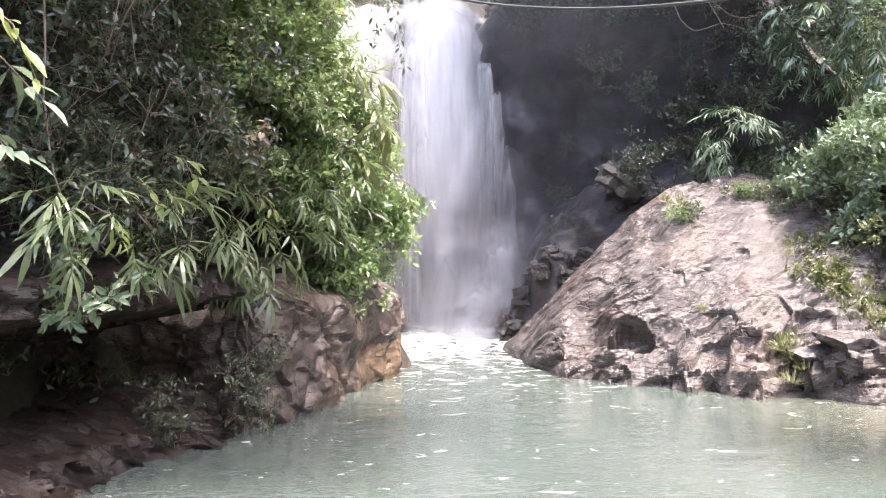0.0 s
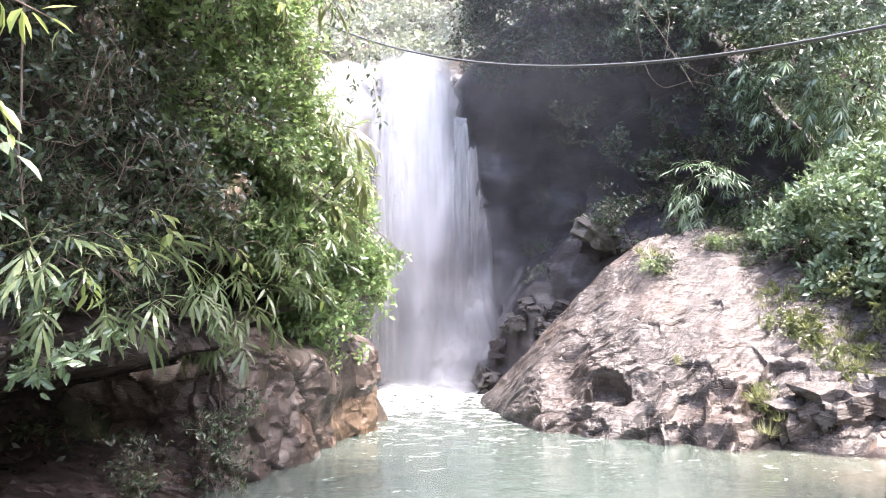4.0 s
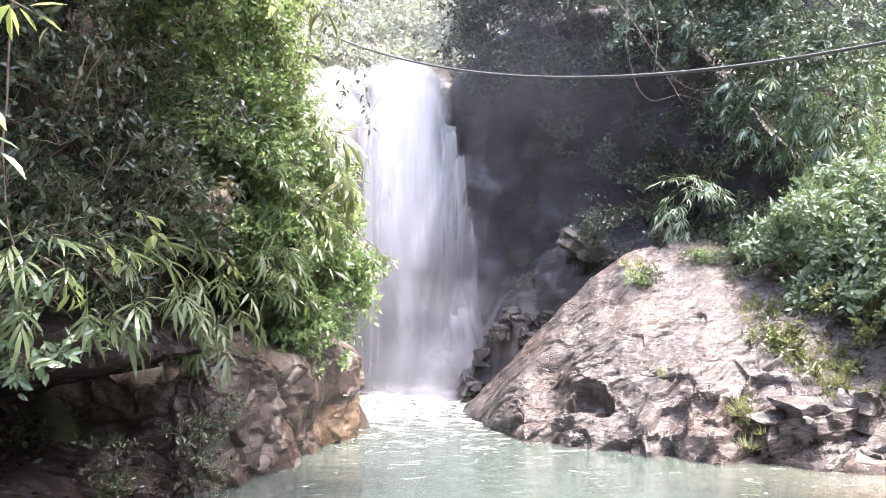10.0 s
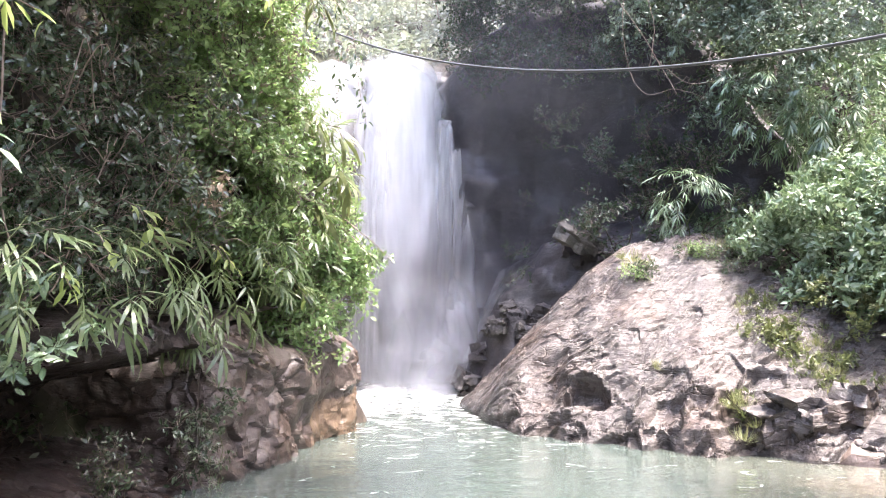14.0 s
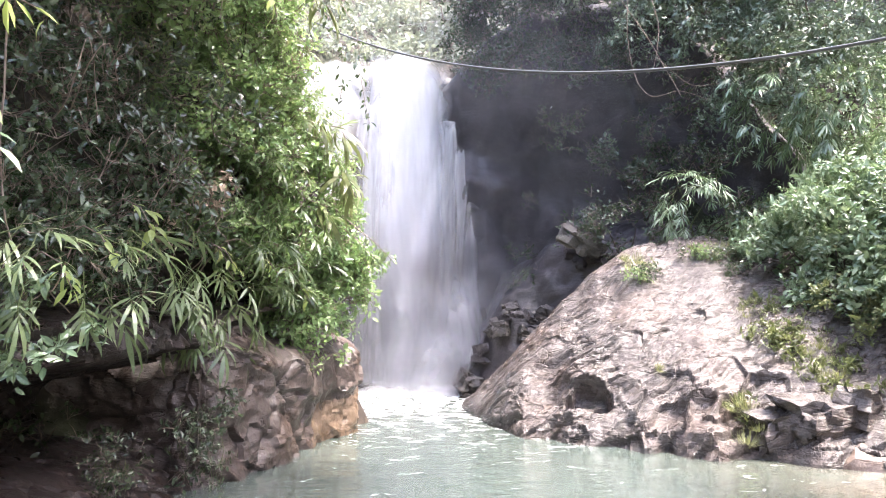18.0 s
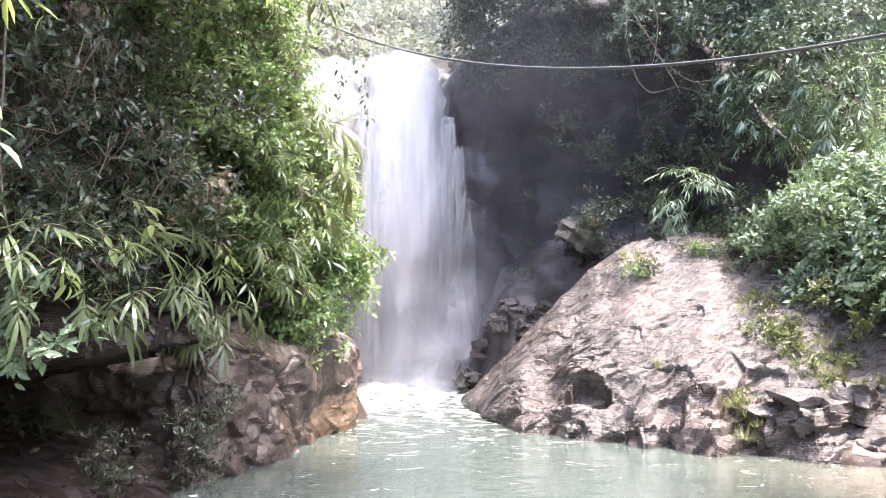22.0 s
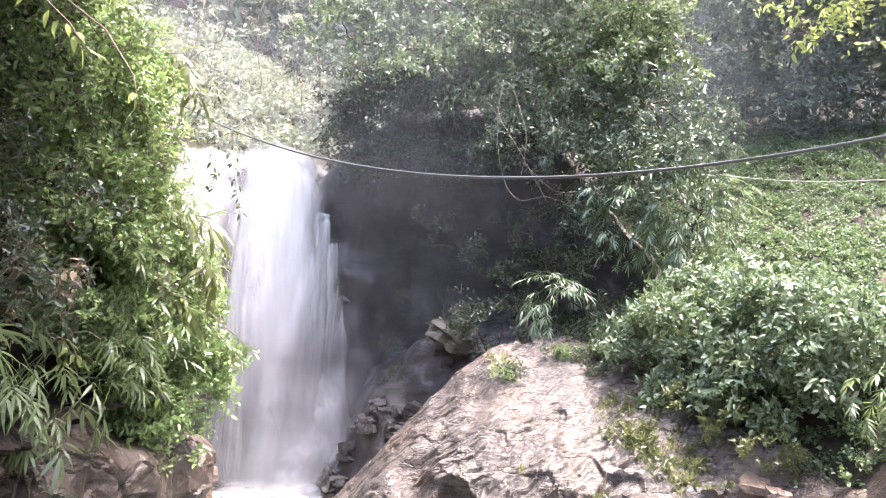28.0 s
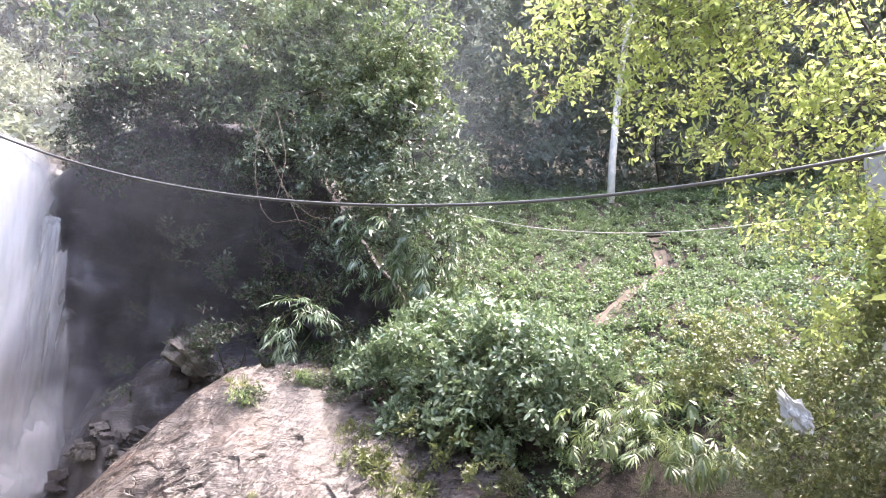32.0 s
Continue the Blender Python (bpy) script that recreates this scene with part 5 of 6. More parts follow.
SHORT_LEAVES = [mesh_of("leaf", *leaf_shape(1.0, w, c, slim=True), LEAF_BAMBOO, False) for w, c in ((0.2, 0.15), (0.24, 0.28), (0.18, 0.4))]
bamboo(at(44, 9.9, 1.6), "low bamboo with hanging pale leaves over an earth bank", [blob(42.8, 9.2, 1.95, 0.55, 0.45, 0.42), blob(46, 8.9, 1.85, 0.6, 0.5, 0.42), blob(50, 8.6, 1.72, 0.6, 0.5, 0.4), blob(47.5, 8.6, 1.5, 0.7, 0.3, 0.2)], 48, 150, 13, 0.72, "slope bamboo", SHORT_LEAVES)
plant("shrub", at(54, 9.6, 1.6), "yellow-green undergrowth shrub beside the path", "shrub", [blob(53, 9.2, 2.3, 1.1, 0.8, 0.8), blob(59, 8.6, 2.0, 1.0, 0.8, 0.9), blob(48, 10.2, 2.6, 0.9, 0.7, 0.6), blob(56, 8.4, 1.5, 1.0, 0.6, 0.5), blob(62, 8.2, 2.6, 0.8, 0.6, 0.8)], P_LIME, 150, 14, scale=0.55, rest=520, stem_r=0.008)
bamboo(at(20.5, 13.0, 2.3), "small bamboo clump with dark drooping leaves under the cliff", [blob(20.6, 12.5, 3.2, 0.55, 0.45, 0.6)], 40, 40, 15, 1.0, "slope bamboo", DARK_LEAVES, P_BAMBOO_DARK)
plant("shrub", at(16.5, 13.6, 2.2), "dark undergrowth shrub at the foot of the cliff", "shrub", [blob(16.5, 13.2, 2.8, 0.9, 0.5, 0.6), blob(13.8, 13.7, 3.0, 0.6, 0.4, 0.5), blob(23.5, 12.6, 2.9, 0.6, 0.5, 0.4)], P_DARK, 110, 16)
def canopy_tree():
    root = at(21, 17.5, 7.6)
    top = thing("tree", root, "feathery grey-green tree leaning out over the dark cliff", "tree")
    rng = random.Random(17)
    forks = []
    for b, d, z in ((4.5, 16.4, 9.6), (9, 16.0, 9.8), (14, 15.6, 9.8), (19, 15.4, 9.6), (24, 15.0, 8.6), (27, 14.4, 7.2), (12, 16.4, 10.6), (20, 16.0, 10.6)):
        p = at(b, d, z)
        stem("limb", bent(root, p, rng, 0.07, 8), 0.09, 0.035, BARK, top)
        forks.append(p)
    # tiers of drooping clumps, leafy above and dark below
    clumps = []
    for z, b0, b1, n, d0, d1 in ((10.6, 4, 25, 8, 15.6, 14.4), (9.8, 3, 28, 10, 15.4, 13.8), (9.0, 5, 29.5, 10, 15.0, 13.6), (8.2, 7, 30, 10, 14.6, 13.4), (7.4, 12, 30.5, 8, 14.2, 13.2), (6.6, 17, 30.5, 6, 13.8, 13.0), (5.8, 21.5, 31, 5, 13.4, 12.9), (5.1, 24, 31.5, 4, 13.1, 12.8)):
        for i in range(n):
            k = (i + 0.5 + rng.uniform(-0.35, 0.35)) / n
            clumps.append(at(b0 + (b1 - b0) * k, d0 + (d1 - d0) * k + rng.uniform(-0.5, 0.5), z + rng.uniform(-0.35, 0.35)))
    poses, low_poses = [], []
    for c in clumps:
        f = min(forks, key=lambda f: (f - c).length)
        # clumps below 7.1 m take the darker leaf colour
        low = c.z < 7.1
        stem("bough", bent(f, c, rng, 0.07, 6, -0.12), 0.022, 0.008, BARK, top, sides=5)
        size = rng.uniform(0.55, 0.95)
        for i in range(34):
            a, e = rng.uniform(0, 6.283), rng.random() ** 0.6
            # a low dome whose rim hangs down
            p = c + Vector((math.cos(a) * e * size * 1.15, math.sin(a) * e * size * 0.9, (0.3 - 1.0 * e ** 2.4) * size)) + rand_dir(rng) * 0.1
            out = Vector((math.cos(a) * e, math.sin(a) * e, 0.6 - 0.7 * e))
            m = lay(p - root, out, rng, 0.72)
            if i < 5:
                child("leafy_twig", rng.choice(P_LOW_TIER if low else P_CANOPY), top, m=m)
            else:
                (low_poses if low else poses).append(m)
    child("foliage", joined("foliage", P_LOW_TIER, low_poses, [LEAF_LOW_TIER, BARK]), top, "darker drooping lower foliage", kind="stuff")
    child("foliage", joined("foliage", P_CANOPY, poses, [LEAF_CANOPY, BARK]), top, kind="stuff")


canopy_tree()
plant("tree", at(30, 14.5, 4.6), "leafy tree on the slope with dark drooping leaves", "tree", [blob(26.5, 13.0, 4.7, 0.9, 0.7, 0.9), blob(30.5, 12.8, 4.6, 0.9, 0.7, 0.9)], P_BAMBOO_DARK, 190, 18, hang=True, stem_r=0.04, trunk_name="limb", spray="leafy_twig", rest=80)
def yellow_tree():
    root = at(72, 8.0, 1.4)
    top = thing("tree", root, "yellow-green sunlit tree reaching over the slope", "tree")
    rng = random.Random(19)
    forks = []
    for b, d, z in ((64, 7.8, 4.6), (60, 7.6, 5.8), (66, 7.6, 3.2), (58, 7.8, 6.6)):
        p = at(b, d, z)
        stem("limb", bent(root, p, rng, 0.06, 7), 0.024, 0.01, BARK, top)
        forks.append(p)
    low = [(36.5, 5.2), (40, 4.8), (44, 4.75), (48, 4.3), (52, 3.4), (56, 2.5), (61, 2.2)]
    ends = []
    for i in range(150):
        b = 35.6 + 26.5 * ((i * 0.618) % 1)
        z = lerp(b, low) + (6.6 - lerp(b, low)) * rng.random() ** 1.1
        ends.append(at(b, 7.7 + rng.uniform(-0.5, 0.8), z))
    boughs(top, root, ends, lambda e: min(forks, key=lambda f: (f - e).length + rng.uniform(0, 0.8)), P_YELLOW, 3, 3, 20, 0.66, False, 0.12, 0.004, 0.2)


yellow_tree()


def white_tree():
    root = at(42.9, 18.5, 6.8)
    top = thing("tree", root, "slender pale-barked tree at the head of the slope", "tree")
    rng = random.Random(5)
    pts = [root + Vector((0.07 * k + 0.03 * k * k, 0, k * 1.3)) + Vector((rng.uniform(-0.03, 0.03), 0, 0)) for k in range(9)]
    stem("trunk", pts, 0.095, 0.05, PALE_BARK, top, sides=10)
    for i in range(6):
        a = pts[4 + i % 5]
        stem("branch", bent(a, a + Vector((rng.uniform(-2, 2), rng.uniform(-1.5, 1), rng.uniform(0.5, 1.8))), rng), 0.04, 0.012, PALE_BARK, top)
    for _ in range(160):
        p, n = on_blob(rng, (root + Vector((0.5, 0, 9.5)), (2.6, 2.0, 2.6)), 0.3)
        child("leafy_twig", rng.choice(P_CANOPY), top, m=lay(p - root, n, rng, 1.3))


white_tree()


def cover(name, label, category, spots, meshes, seed, scale, lift=0.05):
    rng = random.Random(seed)
    poses = []
    for b0, b1, d0, d1, n, keep in spots:
        for _ in range(n):
            b, d = rng.uniform(b0, b1), math.sqrt(rng.uniform(d0 * d0, d1 * d1))
            p = at(b, d)
            if not keep(b, d):
                continue
            p.z = ground_height(p.x, p.y) + lift * rng.uniform(0.2, 2.0)
            poses.append(lay(p, Vector((0, -0.4, 0.8)), rng, scale))
    ob = new(name, joined(name, meshes, poses, [meshes[0].materials[0], meshes[0].materials[1]]))
    return tagged(ob, label, category, kind="stuff")


def path_bearing(d):
    """The footpath winds up the slope."""
    return lerp(d, [(9, 36), (11, 40), (12.7, 42.6), (14.0, 45.6), (15, 46.6), (16.5, 46.2), (18, 45.2)])


def off_path(b, d):
    return not (12.3 < d < 16.8 and abs(b - path_bearing(d)) < 0.8)


cover("ground_cover", "low broad-leaved ground cover over the sunny slope", "undergrowth", [(27, 66, 9.6, 19.2, 4600, off_path), (21, 30, 12.3, 19, 700, off_path), (20, 68, 19, 24, 1300, off_path)], P_COVER, 41, 0.72, 0.08)
# extra dark leaves over bare soil, to deepen the shade behind the shrubs
cover("bank_undergrowth", "dark creeping undergrowth added to deepen the shade of the western bank", "undergrowth", [(-50, -9, 5.8, 11.5, 1500, lambda b, d: d > lerp(b, [(-50, 5.4), (-40, 5.9), (-27, 7.3), (-12, 8.6)]))], P_DARK, 43, 1.0, 0.1)
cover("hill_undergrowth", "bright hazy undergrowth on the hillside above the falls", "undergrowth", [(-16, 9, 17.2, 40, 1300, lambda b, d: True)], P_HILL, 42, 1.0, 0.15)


def woods():
    """Far woods on the hills: trunks and crowns, too many to count."""
    rng = random.Random(77)
    poses = []
    for _ in range(420):
        b, d = rng.uniform(-45, 74), rng.uniform(20.5, 62)
        if -17 < b < 7 and d < 34:
            continue
        p = at(b, d)
        z = ground_height(p.x, p.y)
        for _ in range(11):
            c = Vector((p.x + rng.gauss(0, 1.2), p.y + rng.gauss(0, 1.0), z + rng.uniform(0.0, 7.5)))
            poses.append(lay(c, Vector((0, -0.6, 0.4)), rng, 1.2 * (0.6 + d / 50)))
    for _ in range(190):
        b, d = rng.uniform(22, 68), rng.uniform(19.4, 23.5)
        p = at(b, d)
        z = ground_height(p.x, p.y)
        for _ in range(24):
            c = Vector((p.x + rng.gauss(0, 0.8), p.y + rng.gauss(0, 0.6), z + 10.5 * rng.random() ** 1.2))
            poses.append(lay(c, Vector((0, -0.8, -0.1)), rng, 0.4))
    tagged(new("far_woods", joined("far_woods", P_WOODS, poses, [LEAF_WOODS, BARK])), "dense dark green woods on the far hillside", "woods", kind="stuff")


woods()


def wood_trunks():
    """Slim trunks that stand in the edge of the woods and on the hill above the falls."""
    rng = random.Random(78)
    for i in range(9, 15):
        b, d = ((24 + 40 * ((i * 0.618) % 1)), rng.uniform(19.0, 21.5)) if i < 10 else (-8 + 14 * ((i * 0.618) % 1), rng.uniform(21, 27))
        a = at(b, d)
        a.z = ground_height(a.x, a.y) - 0.1
        h = rng.uniform(6, 10) if i < 10 else rng.uniform(3, 6)
        top = thing("tree", a, "slim dark tree trunk at the edge of the woods" if i < 10 else "slim pale tree on the hazy hill above the falls", "tree", "wood edge trees" if i < 10 else "hill trees")
        tip = a + Vector((rng.uniform(-0.6, 0.6), rng.uniform(-0.5, 0.3), h))
        mat = BARK if i < 10 else TWIG
        pts = bent(a, tip, rng, 0.03, 7)
        stem("trunk", pts, rng.uniform(0.02, 0.04) * (1 if i < 10 else 0.5), 0.02, mat, top)
        for k in range(3):
            q = pts[2 + k + k % 2]
            stem("branch", bent(q, q + Vector((rng.uniform(-1.2, 1.2), rng.uniform(-0.8, 0.2), rng.uniform(0.3, 1.0))), rng), 0.025, 0.008, mat, top, sides=5)
        poses = [lay(tip - a + Vector((rng.gauss(0, 0.7), rng.gauss(0, 0.5), rng.gauss(-0.8, 1.0))), Vector((0, -0.5, 0.4)), rng, 0.7) for _ in range(14)]
        kit = P_WOODS if i < 10 else P_HILL
        child("crown", joined("crown", kit, poses, [kit[0].materials[0], kit[0].materials[1]]), top)


wood_trunks()


# ---- lines across the gorge ----
def hose():
    pts = []
    for k in range(90):
        x = -3.2 + 12.6 * k / 89
        pts.append(Vector((x, 13.86 - 1.327 * (x + 1.96), 3.76 + 0.072 * (x - 4.6) ** 2)))
    v, f = tube(pts, [0.016] * 90, 8)
    tagged(new("hose", mesh_of("hose", v, f, HOSE)), "long weathered black hose slung across the gorge", "hose")
    for a, b, sag, label in ((at(-8, 24, 10.2), at(22, 17.0, 9.4), 0.7, "thin pale rope strung above the falls"), (at(27, 16, 6.6), at(58, 11.2, 4.6), 0.55, "thin pale rope strung over the slope")):
        line = [a.lerp(b, k / 39) - Vector((0, 0, sag * 4 * (k / 39) * (1 - k / 39))) for k in range(40)]
        v, f = tube(line, [0.008] * 40, 5)
        tagged(new("rope", mesh_of("rope", v, f, ROPE)), label, "rope")


hose()

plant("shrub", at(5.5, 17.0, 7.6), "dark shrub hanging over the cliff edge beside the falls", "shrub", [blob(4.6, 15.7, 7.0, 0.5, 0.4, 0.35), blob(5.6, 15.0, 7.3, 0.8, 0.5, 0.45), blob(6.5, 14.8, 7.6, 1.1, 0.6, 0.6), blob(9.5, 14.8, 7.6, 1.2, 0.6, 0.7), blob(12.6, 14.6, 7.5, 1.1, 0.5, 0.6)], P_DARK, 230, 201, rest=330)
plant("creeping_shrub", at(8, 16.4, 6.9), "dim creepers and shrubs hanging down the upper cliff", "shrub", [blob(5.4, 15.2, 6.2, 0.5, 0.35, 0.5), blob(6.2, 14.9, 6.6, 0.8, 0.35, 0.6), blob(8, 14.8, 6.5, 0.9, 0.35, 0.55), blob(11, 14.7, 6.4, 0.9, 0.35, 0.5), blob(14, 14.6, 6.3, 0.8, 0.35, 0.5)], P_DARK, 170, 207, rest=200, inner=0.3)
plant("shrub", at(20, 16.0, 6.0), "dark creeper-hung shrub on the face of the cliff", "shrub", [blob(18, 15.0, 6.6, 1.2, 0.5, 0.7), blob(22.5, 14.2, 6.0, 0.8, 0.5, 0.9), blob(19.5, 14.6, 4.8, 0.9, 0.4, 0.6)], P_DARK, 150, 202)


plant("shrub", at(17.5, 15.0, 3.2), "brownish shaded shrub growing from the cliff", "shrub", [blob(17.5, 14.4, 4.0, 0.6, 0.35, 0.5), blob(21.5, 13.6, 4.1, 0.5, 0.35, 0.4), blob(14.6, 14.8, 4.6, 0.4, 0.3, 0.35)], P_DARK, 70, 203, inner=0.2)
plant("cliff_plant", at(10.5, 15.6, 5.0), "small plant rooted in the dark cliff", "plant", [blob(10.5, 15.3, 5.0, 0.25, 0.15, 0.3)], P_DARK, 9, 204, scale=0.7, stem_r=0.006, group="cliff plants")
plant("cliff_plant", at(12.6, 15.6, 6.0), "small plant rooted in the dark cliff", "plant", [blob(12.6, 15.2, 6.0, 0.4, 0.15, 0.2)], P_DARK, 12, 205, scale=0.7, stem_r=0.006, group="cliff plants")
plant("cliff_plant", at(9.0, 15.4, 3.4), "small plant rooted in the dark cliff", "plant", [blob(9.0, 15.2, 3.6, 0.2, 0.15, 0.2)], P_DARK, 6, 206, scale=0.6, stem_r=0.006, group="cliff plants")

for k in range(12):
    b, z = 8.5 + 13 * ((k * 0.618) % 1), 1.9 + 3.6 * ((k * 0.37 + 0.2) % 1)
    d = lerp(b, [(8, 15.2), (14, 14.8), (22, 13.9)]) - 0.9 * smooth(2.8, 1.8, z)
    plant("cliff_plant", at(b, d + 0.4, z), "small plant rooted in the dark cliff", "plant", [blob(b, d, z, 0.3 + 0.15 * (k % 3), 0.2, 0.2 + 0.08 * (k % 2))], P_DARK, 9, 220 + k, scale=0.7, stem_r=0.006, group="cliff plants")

# ---- the footpath ----
def path_strip():
    def fn(u, v):
        d = 12.4 + 4.2 * v
        p = at(path_bearing(d) + (u - 0.5) * (0.26 / d) * 57 * (1 + 0.35 * fbm((d * 1.2, 0, u), 1, 3)), d)
        p.z = ground_height(p.x, p.y) + 0.03 + 0.03 * fbm((p.x * 3, p.y * 3, 0), 1, 3) - 0.03 * math.sin(u * math.pi)
        return p
    tagged(new("path", grid(10, 80, fn, "path", PATH_SOIL)), "narrow trodden earth path winding up the slope", "path", kind="structure")


path_strip()


# ---- grass and small plants on the slab ----
P_WEED = kinds(lambda i: ovate_spray(130 + i, 30, 0.15, 0.065, 0.026, 0.6, 0.2), "weed", LEAF_LIME, GREEN_STEM, 2)


def slab_grass():
    rng = random.Random(9)
    for b, d, n, spread, label in ((25.0, 10.75, 18, 0.16, "leafy grass patch growing in a seam of the rock slab"), (26.4, 10.4, 30, 0.2, "leafy grass patch growing in a seam of the rock slab"), (27.7, 10.1, 28, 0.2, "leafy grass patch growing in a seam of the rock slab"), (29.0, 9.8, 20, 0.18, "leafy grass patch growing in a seam of the rock slab"), (23.7, 9.25, 10, 0.14, "mossy grass patch above the waterline"), (18.2, 9.75, 2, 0.03, "small grass tuft on bare rock"), (16.4, 11.5, 6, 0.16, "dark grass patch on the crest of the slab"), (22.5, 11.9, 12, 0.4, "grass patch below the shrubs"), (30.2, 9.6, 7, 0.18, "grass patch in a seam of the rock slab")):
        root = at(b, d, slab_height(b, d))
        top = thing("grass_patch", root, label, "grass", "slab grass")
        for _ in range(n):
            bb, dd = b + rng.gauss(0, spread) / d * 57, d + rng.gauss(0, spread * 0.7)
            p = at(bb, dd, slab_height(bb, dd) + 0.02)
            child("grass_tuft", rng.choice(P_GRASS if rng.random() < (0.1 if n > 13 else 0.5) or n < 5 else P_WEED), top, m=Matrix.Translation(p - root) @ pose(0, 0, 0, rng.uniform(-20, 30), rng.uniform(-25, 25), rng.uniform(0, 360)) @ Matrix.Scale(rng.uniform(0.6, 1.35), 4))


slab_grass()

for k, (b, d, w, n) in enumerate(((16.7, 11.2, 0.16, 12), (17.6, 11.3, 0.2, 16), (20.6, 11.7, 0.2, 14), (21.6, 11.75, 0.22, 16), (22.6, 11.7, 0.22, 16), (23.6, 11.4, 0.2, 12))):
    z = slab_height(b, d)
    plant("small_shrub", at(b, d, z), "small dark-leaved plant rooted on the crest of the rock slab", "shrub", [blob(b, d, z + 0.06, w, w * 0.7, 0.08)], P_DARK if k % 3 else P_SHRUB, n, 640 + k, scale=0.55, group="plants along the slab crest", stem_r=0.005, stem_mat=GREEN_STEM)


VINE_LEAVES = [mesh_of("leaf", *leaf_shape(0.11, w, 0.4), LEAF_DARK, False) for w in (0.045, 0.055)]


# ---- creepers, bare stems, ferns and odd leaves on the bank ----
def creeper(points, r, label, mat, leaves=0, seed=0, meshes=None, scale=0.5):
    rng = random.Random(seed)
    pts = [Vector(p) for p in points]
    fine = []
    for i in range(len(pts) - 1):
        a, b, c, d = pts[max(i - 1, 0)], pts[i], pts[i + 1], pts[min(i + 2, len(pts) - 1)]
        for k in range(6):
            t = k / 6
            fine.append(0.5 * ((2 * b) + (c - a) * t + (2 * a - 5 * b + 4 * c - d) * t * t + (3 * b - a - 3 * c + d) * t ** 3) + rand_dir(rng) * r * 0.8)
    fine.append(pts[-1])
    top = thing("creeper", pts[0], label, "creeper", "creepers")
    stem("stem", fine, r, r * 0.6, mat, top)
    for _ in range(leaves):
        p = rng.choice(fine[2:])
        p = p + rand_dir(rng) * (0.07 if meshes is VINE_LEAVES else 0)
        child("leaf" if meshes is VINE_LEAVES else "leafy_twig", rng.choice(meshes), top, m=lay(p - pts[0], rand_dir(rng), rng, scale, meshes is VINE_LEAVES))
    return top


creeper([at(-26.5, 6.1, 4.2), at(-26.8, 6.0, 2.5), at(-25.2, 6.0, 1.85), at(-23.6, 6.1, 1.7), at(-22.5, 6.1, 2.0)], 0.009, "bare pale creeper stem looping over the bank", TWIG, 0, 1)
creeper([at(-22.6, 6.5, 2.0), at(-22.0, 6.4, 2.26), at(-19.8, 6.5, 2.9)], 0.008, "bare slanting stem on the bank", TWIG, 0, 2)
creeper([at(-18.4, 7.3, 2.0), at(-18.1, 7.2, 2.16), at(-16.1, 7.2, 2.76)], 0.008, "bare slanting stem among the shrubs", TWIG, 0, 3)
creeper([at(-6.0, 12.0, 6.6), at(-3.8, 11.6, 5.8), at(-3.2, 11.5, 4.9), at(-2.6, 11.5, 4.3)], 0.006, "leafy creeper hanging in front of the falls", TWIG, 60, 4, VINE_LEAVES, 1.0)
creeper([at(-7.2, 11.0, 5.0), at(-6.3, 11.0, 4.6), at(-5.5, 11.0, 4.2)], 0.006, "thin bare stem hanging in front of the falls", TWIG, 6, 5, VINE_LEAVES, 1.0)
creeper([at(-7.0, 12.2, 6.4), at(-5.2, 12.0, 5.9), at(-4.6, 11.9, 5.2), at(-4.8, 11.9, 4.7)], 0.006, "leafy creeper hanging in front of the falls", TWIG, 46, 6, VINE_LEAVES, 1.0)
for k, rows in enumerate((((16.8, 13.0, 7.2), (16.4, 12.8, 6.5), (16.4, 12.8, 5.9), (16.9, 12.8, 5.3), (18.0, 12.7, 4.95), (20.0, 12.7, 5.0), (22.0, 12.6, 4.78)), ((17.6, 13.0, 7.0), (18.5, 12.8, 6.2), (18.4, 12.7, 5.7), (18.1, 12.7, 5.35)), ((15.6, 13.0, 6.8), (17.6, 12.8, 6.0), (19.4, 12.7, 5.2), (20.0, 12.6, 4.9)), ((18.4, 12.8, 5.6), (20.6, 12.7, 5.1), (22.6, 12.6, 5.05)))):
    creeper([at(*p) for p in rows], 0.007, "bare crooked vine dangling from the cliff canopy", TWIG, 1 if k == 0 else 0, 20 + k, P_DARK, 0.5)


loose = random.Random(88)
for k in range(9):
    b, z = -26 + 14 * ((k * 0.618) % 1), 1.5 + 1.9 * ((k * 0.41) % 1)
    d = lerp(b, [(-28, 5.9), (-20, 6.3), (-12, 7.7)])
    creeper([at(b - 1.5, d + 0.3, z - 0.1), at(b - 0.4, d, z + 0.25 * loose.random()), at(b + 0.8, d, z + 0.5 * loose.random()), at(b + 1.4 + loose.random(), d + 0.2, z + 0.7 * loose.random() - 0.2)], 0.006, "thin bare reddish twig sticking out of the shaded bank", TWIG, 0, 40 + k)


def fern(place, turn, n, seed, label):
    rng = random.Random(seed)
    top = thing("fern", place, label, "fern", "ferns")
    for i in range(n):
        child("frond", P_FERN[i % 2], top, m=pose(0, 0, 0, rng.uniform(-20, 25), rng.uniform(-20, 20), turn + rng.uniform(-70, 70)) @ Matrix.Scale(rng.uniform(0.8, 1.2), 4))


fern(at(-23.8, 6.7, 1.8), 190, 5, 1, "green fern arching from the shaded bank")
fern(at(-25.8, 6.6, 2.2), 170, 4, 2, "green fern arching from the shaded bank")
fern(at(-7.6, 9.0, 1.75), 160, 4, 3, "pale green fern among the shrub leaves")

